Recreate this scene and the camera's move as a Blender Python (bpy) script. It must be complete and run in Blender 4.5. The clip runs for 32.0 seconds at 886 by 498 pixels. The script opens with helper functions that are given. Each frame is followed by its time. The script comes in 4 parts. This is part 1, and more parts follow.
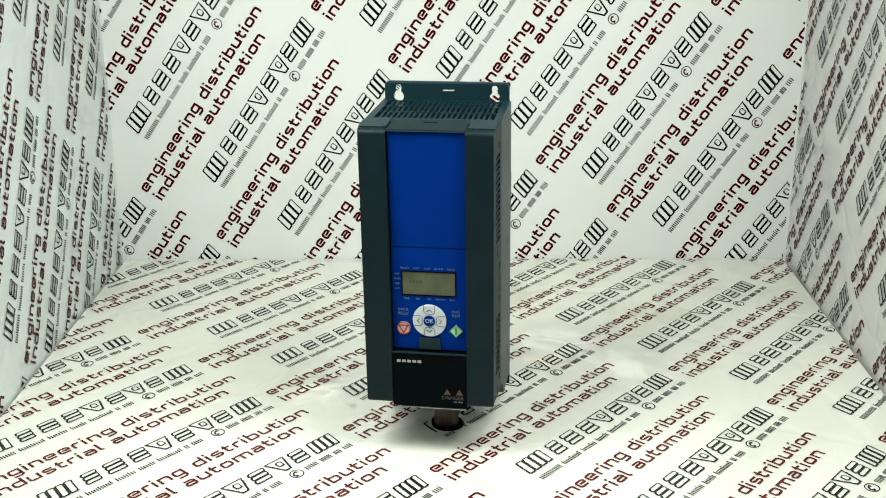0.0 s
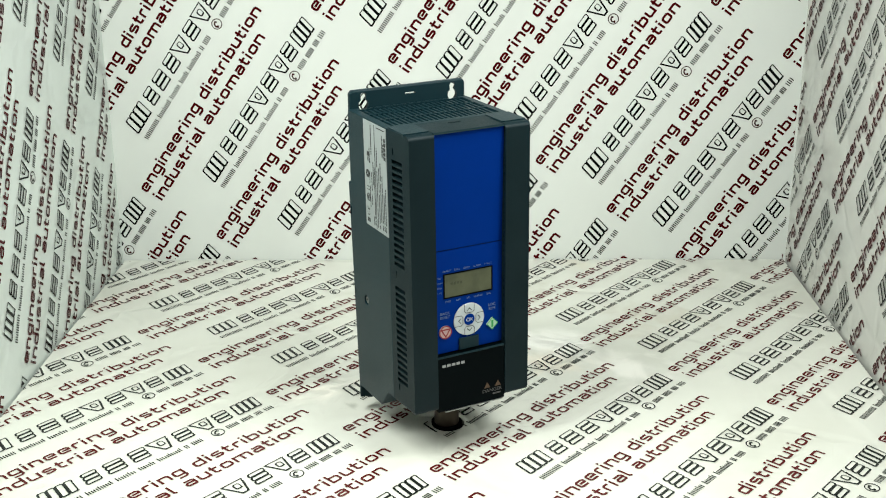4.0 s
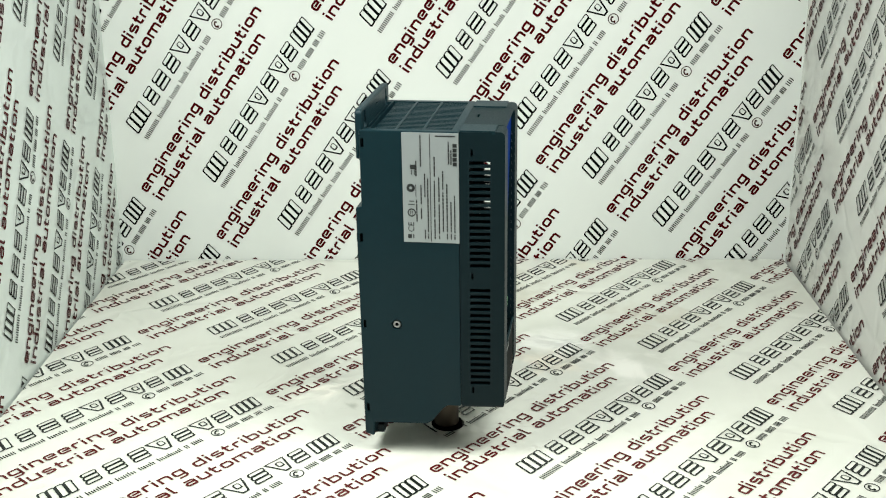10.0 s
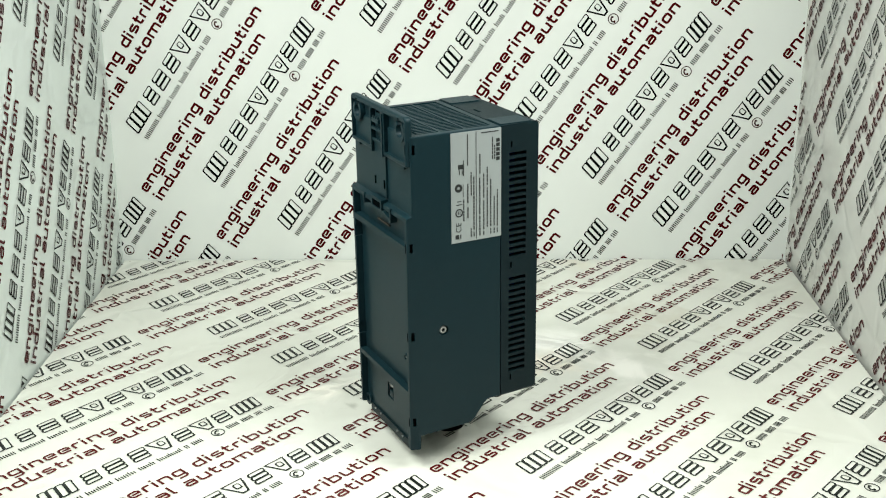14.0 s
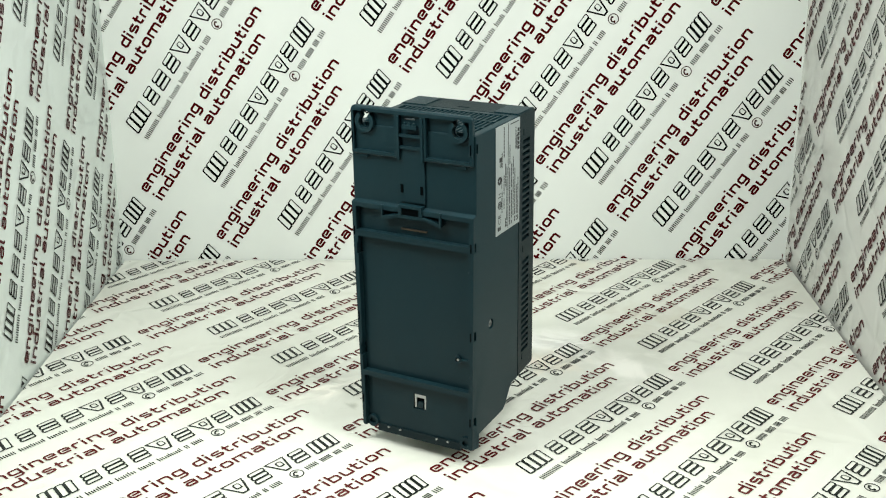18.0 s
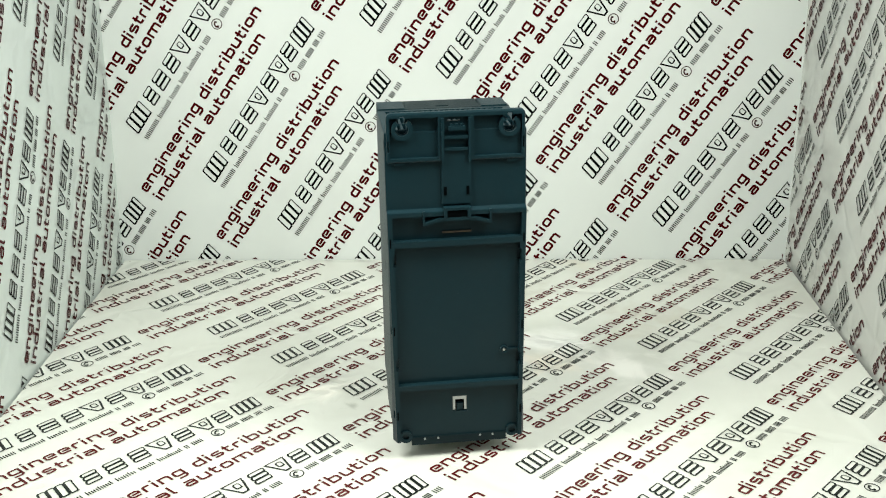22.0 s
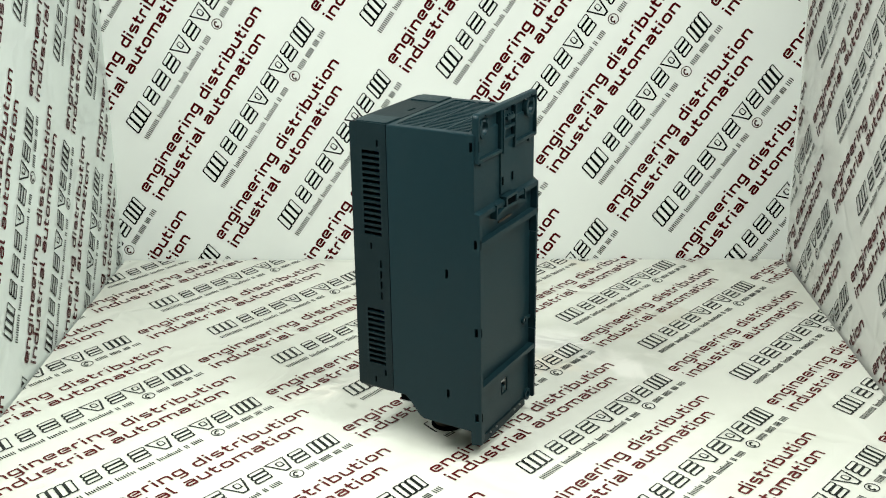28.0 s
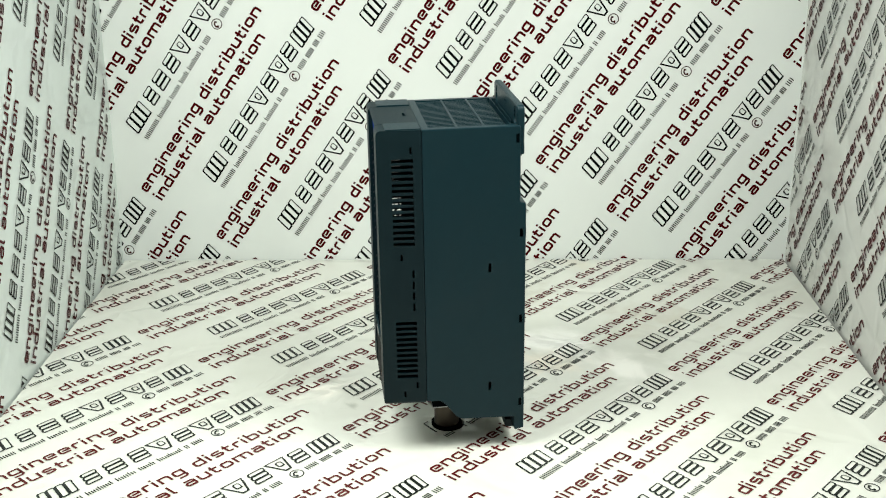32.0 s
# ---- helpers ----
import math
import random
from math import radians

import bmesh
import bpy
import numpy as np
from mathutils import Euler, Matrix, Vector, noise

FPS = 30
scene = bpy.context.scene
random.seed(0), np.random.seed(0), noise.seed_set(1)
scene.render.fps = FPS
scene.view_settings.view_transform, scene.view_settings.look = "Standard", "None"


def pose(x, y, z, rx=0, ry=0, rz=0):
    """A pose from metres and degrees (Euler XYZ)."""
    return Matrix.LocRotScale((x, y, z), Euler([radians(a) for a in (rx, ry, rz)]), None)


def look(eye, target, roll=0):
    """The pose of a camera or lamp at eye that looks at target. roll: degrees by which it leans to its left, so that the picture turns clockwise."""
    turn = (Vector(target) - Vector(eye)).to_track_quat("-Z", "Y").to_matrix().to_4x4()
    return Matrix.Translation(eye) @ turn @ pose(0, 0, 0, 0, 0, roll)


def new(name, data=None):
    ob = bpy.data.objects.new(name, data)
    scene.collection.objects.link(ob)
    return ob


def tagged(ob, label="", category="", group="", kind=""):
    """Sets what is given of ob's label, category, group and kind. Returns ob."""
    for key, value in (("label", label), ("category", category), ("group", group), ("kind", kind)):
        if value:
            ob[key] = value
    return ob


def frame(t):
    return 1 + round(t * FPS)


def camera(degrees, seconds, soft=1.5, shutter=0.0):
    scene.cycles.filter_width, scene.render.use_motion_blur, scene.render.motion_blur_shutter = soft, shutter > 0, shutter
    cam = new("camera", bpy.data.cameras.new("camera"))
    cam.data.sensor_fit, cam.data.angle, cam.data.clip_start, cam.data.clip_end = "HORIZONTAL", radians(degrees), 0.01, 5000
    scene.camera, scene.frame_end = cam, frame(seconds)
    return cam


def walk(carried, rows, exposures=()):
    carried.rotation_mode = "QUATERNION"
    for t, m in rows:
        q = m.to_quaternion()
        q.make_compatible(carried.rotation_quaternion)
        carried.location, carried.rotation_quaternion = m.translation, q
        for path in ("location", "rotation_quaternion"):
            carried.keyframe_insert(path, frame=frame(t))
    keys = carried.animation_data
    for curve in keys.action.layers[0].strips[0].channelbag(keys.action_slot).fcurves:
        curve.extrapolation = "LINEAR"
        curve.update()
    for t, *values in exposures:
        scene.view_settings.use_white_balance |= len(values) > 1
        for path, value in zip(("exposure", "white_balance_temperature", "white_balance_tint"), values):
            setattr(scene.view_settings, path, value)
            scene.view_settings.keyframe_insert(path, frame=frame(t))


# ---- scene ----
# ---- camera: stands still before the display box ----
cam = camera(42.158, 32.0, soft=1.1)
STAND = pose(0.0, -0.8180, 0.4570, 69.4223, 0.5237, -0.1563)
walk(cam, [(0.0, STAND), (32.0, STAND)])

# ---- light ----
world = bpy.data.worlds.new("world")
scene.world = world
world.use_nodes = True
world.node_tree.nodes["Background"].inputs[0].default_value = (0.93, 1.0, 0.95, 1)
world.node_tree.nodes["Background"].inputs[1].default_value = 0.30
scene.view_settings.exposure = 0.0


def area_lamp(name, eye, target, sx, sy, watts, colour):
    data = bpy.data.lights.new(name, "AREA")
    data.shape, data.size, data.size_y, data.energy, data.color = "RECTANGLE", sx, sy, watts, colour
    ob = new(name, data)
    ob.matrix_world = look(eye, target)
    return ob


# No lamp is in view; the places of this overhead pair are assumed.
area_lamp("overhead_lamp_left", (-0.31, -0.21, 0.64), (-0.27, -0.19, 0.0), 0.22, 0.40, 5.95, (0.965, 1.0, 0.945))
area_lamp("overhead_lamp_right", (0.31, -0.21, 0.64), (0.27, -0.19, 0.0), 0.22, 0.40, 4.6, (0.965, 1.0, 0.945))
# unseen fill, added to brighten the left side sheet
area_lamp("side_fill", (0.60, -0.62, 0.80), (-0.30, 0.20, 0.10), 0.4, 0.4, 1.7, (0.965, 1.0, 0.945))


# ---- materials ----
def material(name, colour, rough, metal=0.0, grain=0.0, grain_scale=400.0, bump=0.0, bump_scale=600.0, coat=0.0, gloss=0.5, spot=None, spot_amount=0.0, spot_scale=8.0):
    m = bpy.data.materials.new(name)
    m.use_nodes = True
    nt = m.node_tree
    b = nt.nodes["Principled BSDF"]
    b.inputs["Roughness"].default_value = rough
    b.inputs["Metallic"].default_value = metal
    b.inputs["Coat Weight"].default_value = coat
    b.inputs["Specular IOR Level"].default_value = gloss
    b.inputs["Coat Roughness"].default_value = 0.25
    tc = nt.nodes.new("ShaderNodeTexCoord")
    last = None
    if grain > 0 or spot:
        mix = nt.nodes.new("ShaderNodeMix")
        mix.data_type = "RGBA"
        mix.inputs["A"].default_value = (*[c * (1 - grain) for c in colour], 1)
        mix.inputs["B"].default_value = (*[min(1, c * (1 + grain)) for c in colour], 1)
        n = nt.nodes.new("ShaderNodeTexNoise")
        n.inputs["Scale"].default_value, n.inputs["Detail"].default_value = grain_scale, 3.0
        nt.links.new(tc.outputs["Object"], n.inputs["Vector"])
        nt.links.new(n.outputs["Fac"], mix.inputs["Factor"])
        last = mix.outputs["Result"]
    if spot:
        n2 = nt.nodes.new("ShaderNodeTexNoise")
        n2.inputs["Scale"].default_value, n2.inputs["Detail"].default_value = spot_scale, 5.0
        nt.links.new(tc.outputs["Object"], n2.inputs["Vector"])
        ramp = nt.nodes.new("ShaderNodeMapRange")
        ramp.inputs["From Min"].default_value, ramp.inputs["From Max"].default_value = 0.5, 0.75
        ramp.inputs["To Max"].default_value = spot_amount
        nt.links.new(n2.outputs["Fac"], ramp.inputs["Value"])
        mix2 = nt.nodes.new("ShaderNodeMix")
        mix2.data_type = "RGBA"
        mix2.inputs["B"].default_value = (*spot, 1)
        nt.links.new(last, mix2.inputs["A"])
        nt.links.new(ramp.outputs["Result"], mix2.inputs["Factor"])
        last = mix2.outputs["Result"]
    if last:
        nt.links.new(last, b.inputs["Base Color"])
    else:
        b.inputs["Base Color"].default_value = (*colour, 1)
    if bump > 0:
        n3 = nt.nodes.new("ShaderNodeTexNoise")
        n3.inputs["Scale"].default_value, n3.inputs["Detail"].default_value = bump_scale, 4.0
        nt.links.new(tc.outputs["Object"], n3.inputs["Vector"])
        bp = nt.nodes.new("ShaderNodeBump")
        bp.inputs["Strength"].default_value, bp.inputs["Distance"].default_value = bump, 0.001
        nt.links.new(n3.outputs["Fac"], bp.inputs["Height"])
        nt.links.new(bp.outputs["Normal"], b.inputs["Normal"])
    return m


PAPER = material("white_laminated_paper", (0.74, 0.775, 0.735), 0.35, gloss=0.2, grain=0.025, grain_scale=14, bump=0.2, bump_scale=18, spot=(0.66, 0.68, 0.63), spot_amount=0.3, spot_scale=7)
PAPER_FLOOR = material("worn_laminated_floor_paper", (0.70, 0.715, 0.645), 0.16, gloss=0.3, grain=0.035, grain_scale=11, bump=0.35, bump_scale=20, spot=(0.52, 0.53, 0.45), spot_amount=0.5, spot_scale=6)
# One side paper in two tones: brighter left, darker right, light put into colour.
PAPER_SHADED = material("shaded_creased_paper", (0.645, 0.655, 0.615), 0.09, gloss=0.45, grain=0.06, grain_scale=16, bump=0.2, bump_scale=24, spot=(0.46, 0.49, 0.47), spot_amount=0.6, spot_scale=10)
PAPER_LIT = material("lit_creased_paper", (0.70, 0.765, 0.725), 0.10, gloss=0.45, grain=0.05, grain_scale=16, bump=0.2, bump_scale=24, spot=(0.58, 0.63, 0.60), spot_amount=0.55, spot_scale=10)
INK_RED = material("dark_red_ink", (0.056, 0.0020, 0.0035), 0.12, gloss=0.06, grain=0.25, grain_scale=60)
INK_BROWN = material("dark_brown_ink", (0.030, 0.0040, 0.0035), 0.12, gloss=0.06, grain=0.25, grain_scale=60)
INK_BLACK = material("black_ink", (0.003, 0.004, 0.004), 0.12, gloss=0.07, grain=0.25, grain_scale=60)
# Floor inks paled: the laminate's sheen over the print is mixed into their colour.
SHEEN_RED = material("sheen_paled_dark_red_ink", (0.085, 0.010, 0.011), 0.16, gloss=0.2, grain=0.25, grain_scale=60, spot=(0.17, 0.055, 0.05), spot_amount=0.55, spot_scale=16)
SHEEN_BLACK = material("sheen_paled_black_ink", (0.014, 0.017, 0.015), 0.16, gloss=0.2, grain=0.25, grain_scale=60, spot=(0.085, 0.095, 0.085), spot_amount=0.55, spot_scale=16)


def crumple(mat, spots):
    """Crumpled laminate round the given places of a sheet."""
    nt = mat.node_tree
    b = nt.nodes["Principled BSDF"]
    old = b.inputs["Normal"].links[0].from_socket
    tc = nt.nodes.new("ShaderNodeTexCoord")
    near = None
    for x, y, r in spots:
        d = nt.nodes.new("ShaderNodeVectorMath")
        d.operation = "DISTANCE"
        nt.links.new(tc.outputs["Object"], d.inputs[0])
        d.inputs[1].default_value = (x, y, 0.0)
        fall = nt.nodes.new("ShaderNodeMapRange")
        fall.interpolation_type = "SMOOTHSTEP"
        fall.inputs["From Min"].default_value, fall.inputs["From Max"].default_value = 0.0, r
        fall.inputs["To Min"].default_value, fall.inputs["To Max"].default_value = 1.0, 0.0
        nt.links.new(d.outputs["Value"], fall.inputs["Value"])
        if near is None:
            near = fall.outputs["Result"]
        else:
            add = nt.nodes.new("ShaderNodeMath")
            nt.links.new(near, add.inputs[0])
            nt.links.new(fall.outputs["Result"], add.inputs[1])
            near = add.outputs["Value"]
    n = nt.nodes.new("ShaderNodeTexNoise")
    n.inputs["Scale"].default_value, n.inputs["Detail"].default_value, n.inputs["Distortion"].default_value = 22.0, 2.5, 0.6
    nt.links.new(tc.outputs["Object"], n.inputs["Vector"])
    times = nt.nodes.new("ShaderNodeMath")
    times.operation = "MULTIPLY"
    nt.links.new(n.outputs["Fac"], times.inputs[0])
    nt.links.new(near, times.inputs[1])
    bp = nt.nodes.new("ShaderNodeBump")
    bp.inputs["Strength"].default_value, bp.inputs["Distance"].default_value = 1.0, 0.013
    nt.links.new(times.outputs["Value"], bp.inputs["Height"])
    nt.links.new(old, bp.inputs["Normal"])
    nt.links.new(bp.outputs["Normal"], b.inputs["Normal"])


def creases(mat, scale, width, depth):
    """Fine fold lines over a laminated sheet."""
    nt = mat.node_tree
    b = nt.nodes["Principled BSDF"]
    old = b.inputs["Normal"].links[0].from_socket
    tc = nt.nodes.new("ShaderNodeTexCoord")
    bend = nt.nodes.new("ShaderNodeTexNoise")
    bend.inputs["Scale"].default_value, bend.inputs["Detail"].default_value = scale * 0.8, 3.0
    nt.links.new(tc.outputs["Object"], bend.inputs["Vector"])
    mixed = nt.nodes.new("ShaderNodeVectorMath")
    mixed.operation = "MULTIPLY_ADD"
    nt.links.new(bend.outputs["Color"], mixed.inputs[0])
    mixed.inputs[1].default_value = (0.06, 0.06, 0.06)
    nt.links.new(tc.outputs["Object"], mixed.inputs[2])
    cells = nt.nodes.new("ShaderNodeTexVoronoi")
    cells.feature = "DISTANCE_TO_EDGE"
    cells.inputs["Scale"].default_value = scale
    nt.links.new(mixed.outputs["Vector"], cells.inputs["Vector"])
    fold = nt.nodes.new("ShaderNodeMapRange")
    fold.interpolation_type = "SMOOTHSTEP"
    fold.inputs["From Max"].default_value = width
    nt.links.new(cells.outputs["Distance"], fold.inputs["Value"])
    bp = nt.nodes.new("ShaderNodeBump")
    bp.inputs["Strength"].default_value, bp.inputs["Distance"].default_value = 1.0, depth
    nt.links.new(fold.outputs["Result"], bp.inputs["Height"])
    nt.links.new(old, bp.inputs["Normal"])
    nt.links.new(bp.outputs["Normal"], b.inputs["Normal"])


def cloudy_patch(mat, x, y, r, colour, amount, scale):
    """A cloudy patch of another colour, of its own shape, round one place of a sheet."""
    nt = mat.node_tree
    b = nt.nodes["Principled BSDF"]
    old = b.inputs["Base Color"].links[0].from_socket
    tc = nt.nodes.new("ShaderNodeTexCoord")
    d = nt.nodes.new("ShaderNodeVectorMath")
    d.operation = "DISTANCE"
    nt.links.new(tc.outputs["Object"], d.inputs[0])
    d.inputs[1].default_value = (x, y, 0.0)
    n = nt.nodes.new("ShaderNodeTexNoise")
    n.inputs["Scale"].default_value, n.inputs["Detail"].default_value, n.inputs["Distortion"].default_value = scale, 6.0, 0.8
    nt.links.new(tc.outputs["Object"], n.inputs["Vector"])
    edge = nt.nodes.new("ShaderNodeMath")
    edge.operation = "MULTIPLY_ADD"
    nt.links.new(n.outputs["Fac"], edge.inputs[0])
    edge.inputs[1].default_value = r * 2.0
    nt.links.new(d.outputs["Value"], edge.inputs[2])
    fall = nt.nodes.new("ShaderNodeMapRange")
    fall.interpolation_type = "SMOOTHSTEP"
    fall.inputs["From Min"].default_value, fall.inputs["From Max"].default_value = r * 0.85, r * 1.7
    fall.inputs["To Min"].default_value, fall.inputs["To Max"].default_value = amount, 0.0
    nt.links.new(edge.outputs["Value"], fall.inputs["Value"])
    mix = nt.nodes.new("ShaderNodeMix")
    mix.data_type = "RGBA"
    mix.inputs["B"].default_value = (*colour, 1)
    nt.links.new(old, mix.inputs["A"])
    nt.links.new(fall.outputs["Result"], mix.inputs["Factor"])
    nt.links.new(mix.outputs["Result"], b.inputs["Base Color"])


# The three palest patches are glare on the laminate, painted into its colour.
cloudy_patch(PAPER_FLOOR, 0.100, 0.145, 0.068, (0.95, 0.95, 0.90), 0.95, 24.0)
cloudy_patch(PAPER_FLOOR, 0.095, 0.105, 0.050, (0.84, 0.78, 0.66), 0.7, 30.0)
cloudy_patch(PAPER_FLOOR, 0.160, 0.095, 0.062, (0.94, 0.93, 0.87), 0.8, 26.0)
cloudy_patch(PAPER_FLOOR, -0.098, 0.055, 0.055, (0.90, 0.87, 0.78), 0.85, 22.0)
# a small dark smudge
cloudy_patch(PAPER_FLOOR, -0.078, 0.030, 0.012, (0.34, 0.36, 0.30), 0.6, 60.0)
cloudy_patch(PAPER_FLOOR, 0.140, 0.360, 0.060, (0.80, 0.74, 0.60), 0.5, 20.0)
# Three wide, greyer brown patches on the floor behind the inverter.
cloudy_patch(PAPER_FLOOR, 0.060, 0.270, 0.120, (0.49, 0.47, 0.38), 0.55, 24.0)
cloudy_patch(PAPER_FLOOR, -0.110, 0.230, 0.110, (0.52, 0.53, 0.45), 0.45, 21.0)
cloudy_patch(PAPER_FLOOR, 0.200, 0.200, 0.090, (0.54, 0.50, 0.40), 0.5, 28.0)
creases(PAPER_SHADED, 14.0, 0.12, 0.0004)
creases(PAPER_LIT, 12.0, 0.12, 0.0004)
creases(PAPER_FLOOR, 9.0, 0.09, 0.0007)
crumple(PAPER_FLOOR, ((0.105, 0.130, 0.075), (-0.095, 0.050, 0.06), (0.02, 0.0, 0.06)))
# The ground is unseen; its dark tone puts shade into gaps between sheets.
UNDER = material("dark_unseen_ground", (0.035, 0.026, 0.020), 0.6, grain=0.3, grain_scale=30, bump=0.2)
SEAM_BROWN = material("dark_brown_gap_strip", (0.030, 0.020, 0.014), 0.8, grain=0.4, grain_scale=80)
ROOM = material("plain_room_paint", (0.55, 0.57, 0.55), 0.8, grain=0.03, grain_scale=5, bump=0.1)
PLASTIC = material("slate_grey_plastic", (0.0056, 0.0215, 0.0275), 0.38, gloss=0.17, grain=0.07, grain_scale=120, bump=0.12, bump_scale=1800, spot=(0.0092, 0.0230, 0.0275), spot_amount=0.5, spot_scale=22)
COVER_PLASTIC = material("dark_slate_cover_plastic", (0.0032, 0.0120, 0.0150), 0.46, gloss=0.15, grain=0.07, grain_scale=120, bump=0.14, bump_scale=1800, spot=(0.0075, 0.0195, 0.0235), spot_amount=0.5, spot_scale=22)
# serves real dark plastic and plates that put shade into openings
DARK_PLASTIC_SHADE = material("dark_plastic_and_slot_shade", (0.0020, 0.0028, 0.0032), 0.8, gloss=0.0, grain=0.1)
BLUE = material("blue_plastic_film", (0.0001, 0.0230, 0.185), 0.55, gloss=0.025, grain=0.05, grain_scale=90, bump=0.05, bump_scale=1500)
BLACK = material("black_cover_plastic", (0.0008, 0.0024, 0.0030), 0.55, gloss=0.035, grain=0.1, grain_scale=200, bump=0.06, bump_scale=1800)
JOINT = material("dark_blue_green_joint", (0.0012, 0.012, 0.045), 0.5, gloss=0.1, grain=0.1)
LCD = material("grey_green_display_glass", (0.080, 0.088, 0.050), 0.3, gloss=0.3, grain=0.22, grain_scale=130, spot=(0.040, 0.048, 0.030), spot_amount=0.8, spot_scale=70)
LCD_DARK = material("dull_olive_display_segments", (0.052, 0.058, 0.034), 0.3, gloss=0.3, grain=0.15, grain_scale=130)
WHITE = material("white_print", (0.52, 0.57, 0.58), 0.5, grain=0.03)
FADED = material("pale_grey_print", (0.11, 0.16, 0.25), 0.5)
RED = material("red_print", (0.26, 0.015, 0.02), 0.5)
PINK = material("pale_pink_print", (0.55, 0.42, 0.38), 0.5)
GREEN = material("green_print", (0.03, 0.30, 0.07), 0.5)
PALE_GREEN = material("pale_green_print", (0.40, 0.58, 0.42), 0.5)
DIM_PRINT = material("dim_grey_print", (0.070, 0.070, 0.070), 0.5)
GREY_PRINT = material("light_grey_print", (0.30, 0.31, 0.31), 0.5)
AMBER = material("dull_amber_print", (0.075, 0.040, 0.018), 0.5)
STICKER = material("silvery_white_rating_sticker", (0.43, 0.475, 0.475), 0.34, metal=0.45, grain=0.03, grain_scale=80)
STICKER_INK = material("grey_black_sticker_ink", (0.018, 0.021, 0.021), 0.5)
STEEL = material("zinc_plated_steel", (0.42, 0.43, 0.43), 0.32, metal=1.0, grain=0.08, grain_scale=300)
BRASS = material("dull_brownish_metal", (0.075, 0.058, 0.042), 0.40, metal=0.6, grain=0.15, grain_scale=160)


# ---- mesh helpers ----
def box(bm, x0, x1, y0, y1, z0, z1):
    v = [bm.verts.new(p) for p in ((x0, y0, z0), (x1, y0, z0), (x1, y1, z0), (x0, y1, z0), (x0, y0, z1), (x1, y0, z1), (x1, y1, z1), (x0, y1, z1))]
    for f in ((3, 2, 1, 0), (4, 5, 6, 7), (0, 1, 5, 4), (1, 2, 6, 5), (2, 3, 7, 6), (3, 0, 4, 7)):
        bm.faces.new([v[i] for i in f])
    return bm


def boxes(*rows):
    bm = bmesh.new()
    for r in rows:
        box(bm, *r)
    return bm


def prism(bm, outline, lo, hi, axis="x"):
    """An outline extruded from lo to hi along an axis: (y, z) along x, (x, z) along y, (x, y) along z."""
    def at(p, d):
        return {"x": (d, p[0], p[1]), "y": (p[0], d, p[1]), "z": (p[0], p[1], d)}[axis]
    a = [bm.verts.new(at(p, lo)) for p in outline]
    b = [bm.verts.new(at(p, hi)) for p in outline]
    bm.faces.new(a[::-1])
    bm.faces.new(b)
    for i in range(len(a)):
        j = (i + 1) % len(a)
        bm.faces.new((a[i], a[j], b[j], b[i]))
    bmesh.ops.recalc_face_normals(bm, faces=bm.faces[:])
    return bm


def disc(cx, cy, r, n=24):
    return [(cx + r * math.cos(2 * math.pi * i / n), cy + r * math.sin(2 * math.pi * i / n)) for i in range(n)]


def ring(bm, c, r0, r1, lo, hi, axis, n=28):
    """A flat ring with thickness."""
    loops = []
    for r, d in ((r1, lo), (r1, hi), (r0, hi), (r0, lo)):
        pts = disc(c[0], c[1], r, n)
        loops.append([bm.verts.new({"x": (d, p[0], p[1]), "y": (p[0], d, p[1]), "z": (p[0], p[1], d)}[axis]) for p in pts])
    for k in range(4):
        a, b = loops[k], loops[(k + 1) % 4]
        for i in range(n):
            j = (i + 1) % n
            bm.faces.new((a[i], a[j], b[j], b[i]))
    bmesh.ops.recalc_face_normals(bm, faces=bm.faces[:])
    return bm


def soften(bm, width, segments=2, pick=None):
    edges = [e for e in bm.edges if len(e.link_faces) == 2 and e.calc_face_angle(0) > 0.5 and (pick is None or pick(e))]
    bmesh.ops.bevel(bm, geom=edges, offset=width, segments=segments, profile=0.5, affect="EDGES", clamp_overlap=True)
    return bm


def carve(bm, cutter):
    """bm with cutter taken away."""
    obs = []
    for b in (bm, cutter):
        me = bpy.data.meshes.new("carving")
        bmesh.ops.recalc_face_normals(b, faces=b.faces[:])
        b.to_mesh(me)
        b.free()
        obs.append(new("carving", me))
    mod = obs[0].modifiers.new("cut", "BOOLEAN")
    mod.object, mod.operation, mod.solver = obs[1], "DIFFERENCE", "EXACT"
    mod.use_self = True
    dg = bpy.context.evaluated_depsgraph_get()
    dg.update()
    me = bpy.data.meshes.new_from_object(obs[0].evaluated_get(dg))
    out = bmesh.new()
    out.from_mesh(me)
    bpy.data.meshes.remove(me)
    for o in obs:
        d = o.data
        bpy.data.objects.remove(o)
        bpy.data.meshes.remove(d)
    return out


def mesh_of(name, bm, mat, smooth=False):
    me = bpy.data.meshes.new(name)
    bm.to_mesh(me)
    bm.free()
    me.materials.append(mat)
    if smooth:
        for p in me.polygons:
            p.use_smooth = True
    return me


def part(name, bm, mat, parent, label="", smooth=False):
    ob = new(name, mesh_of(name, bm, mat, smooth))
    ob.parent = parent
    return tagged(ob, label)


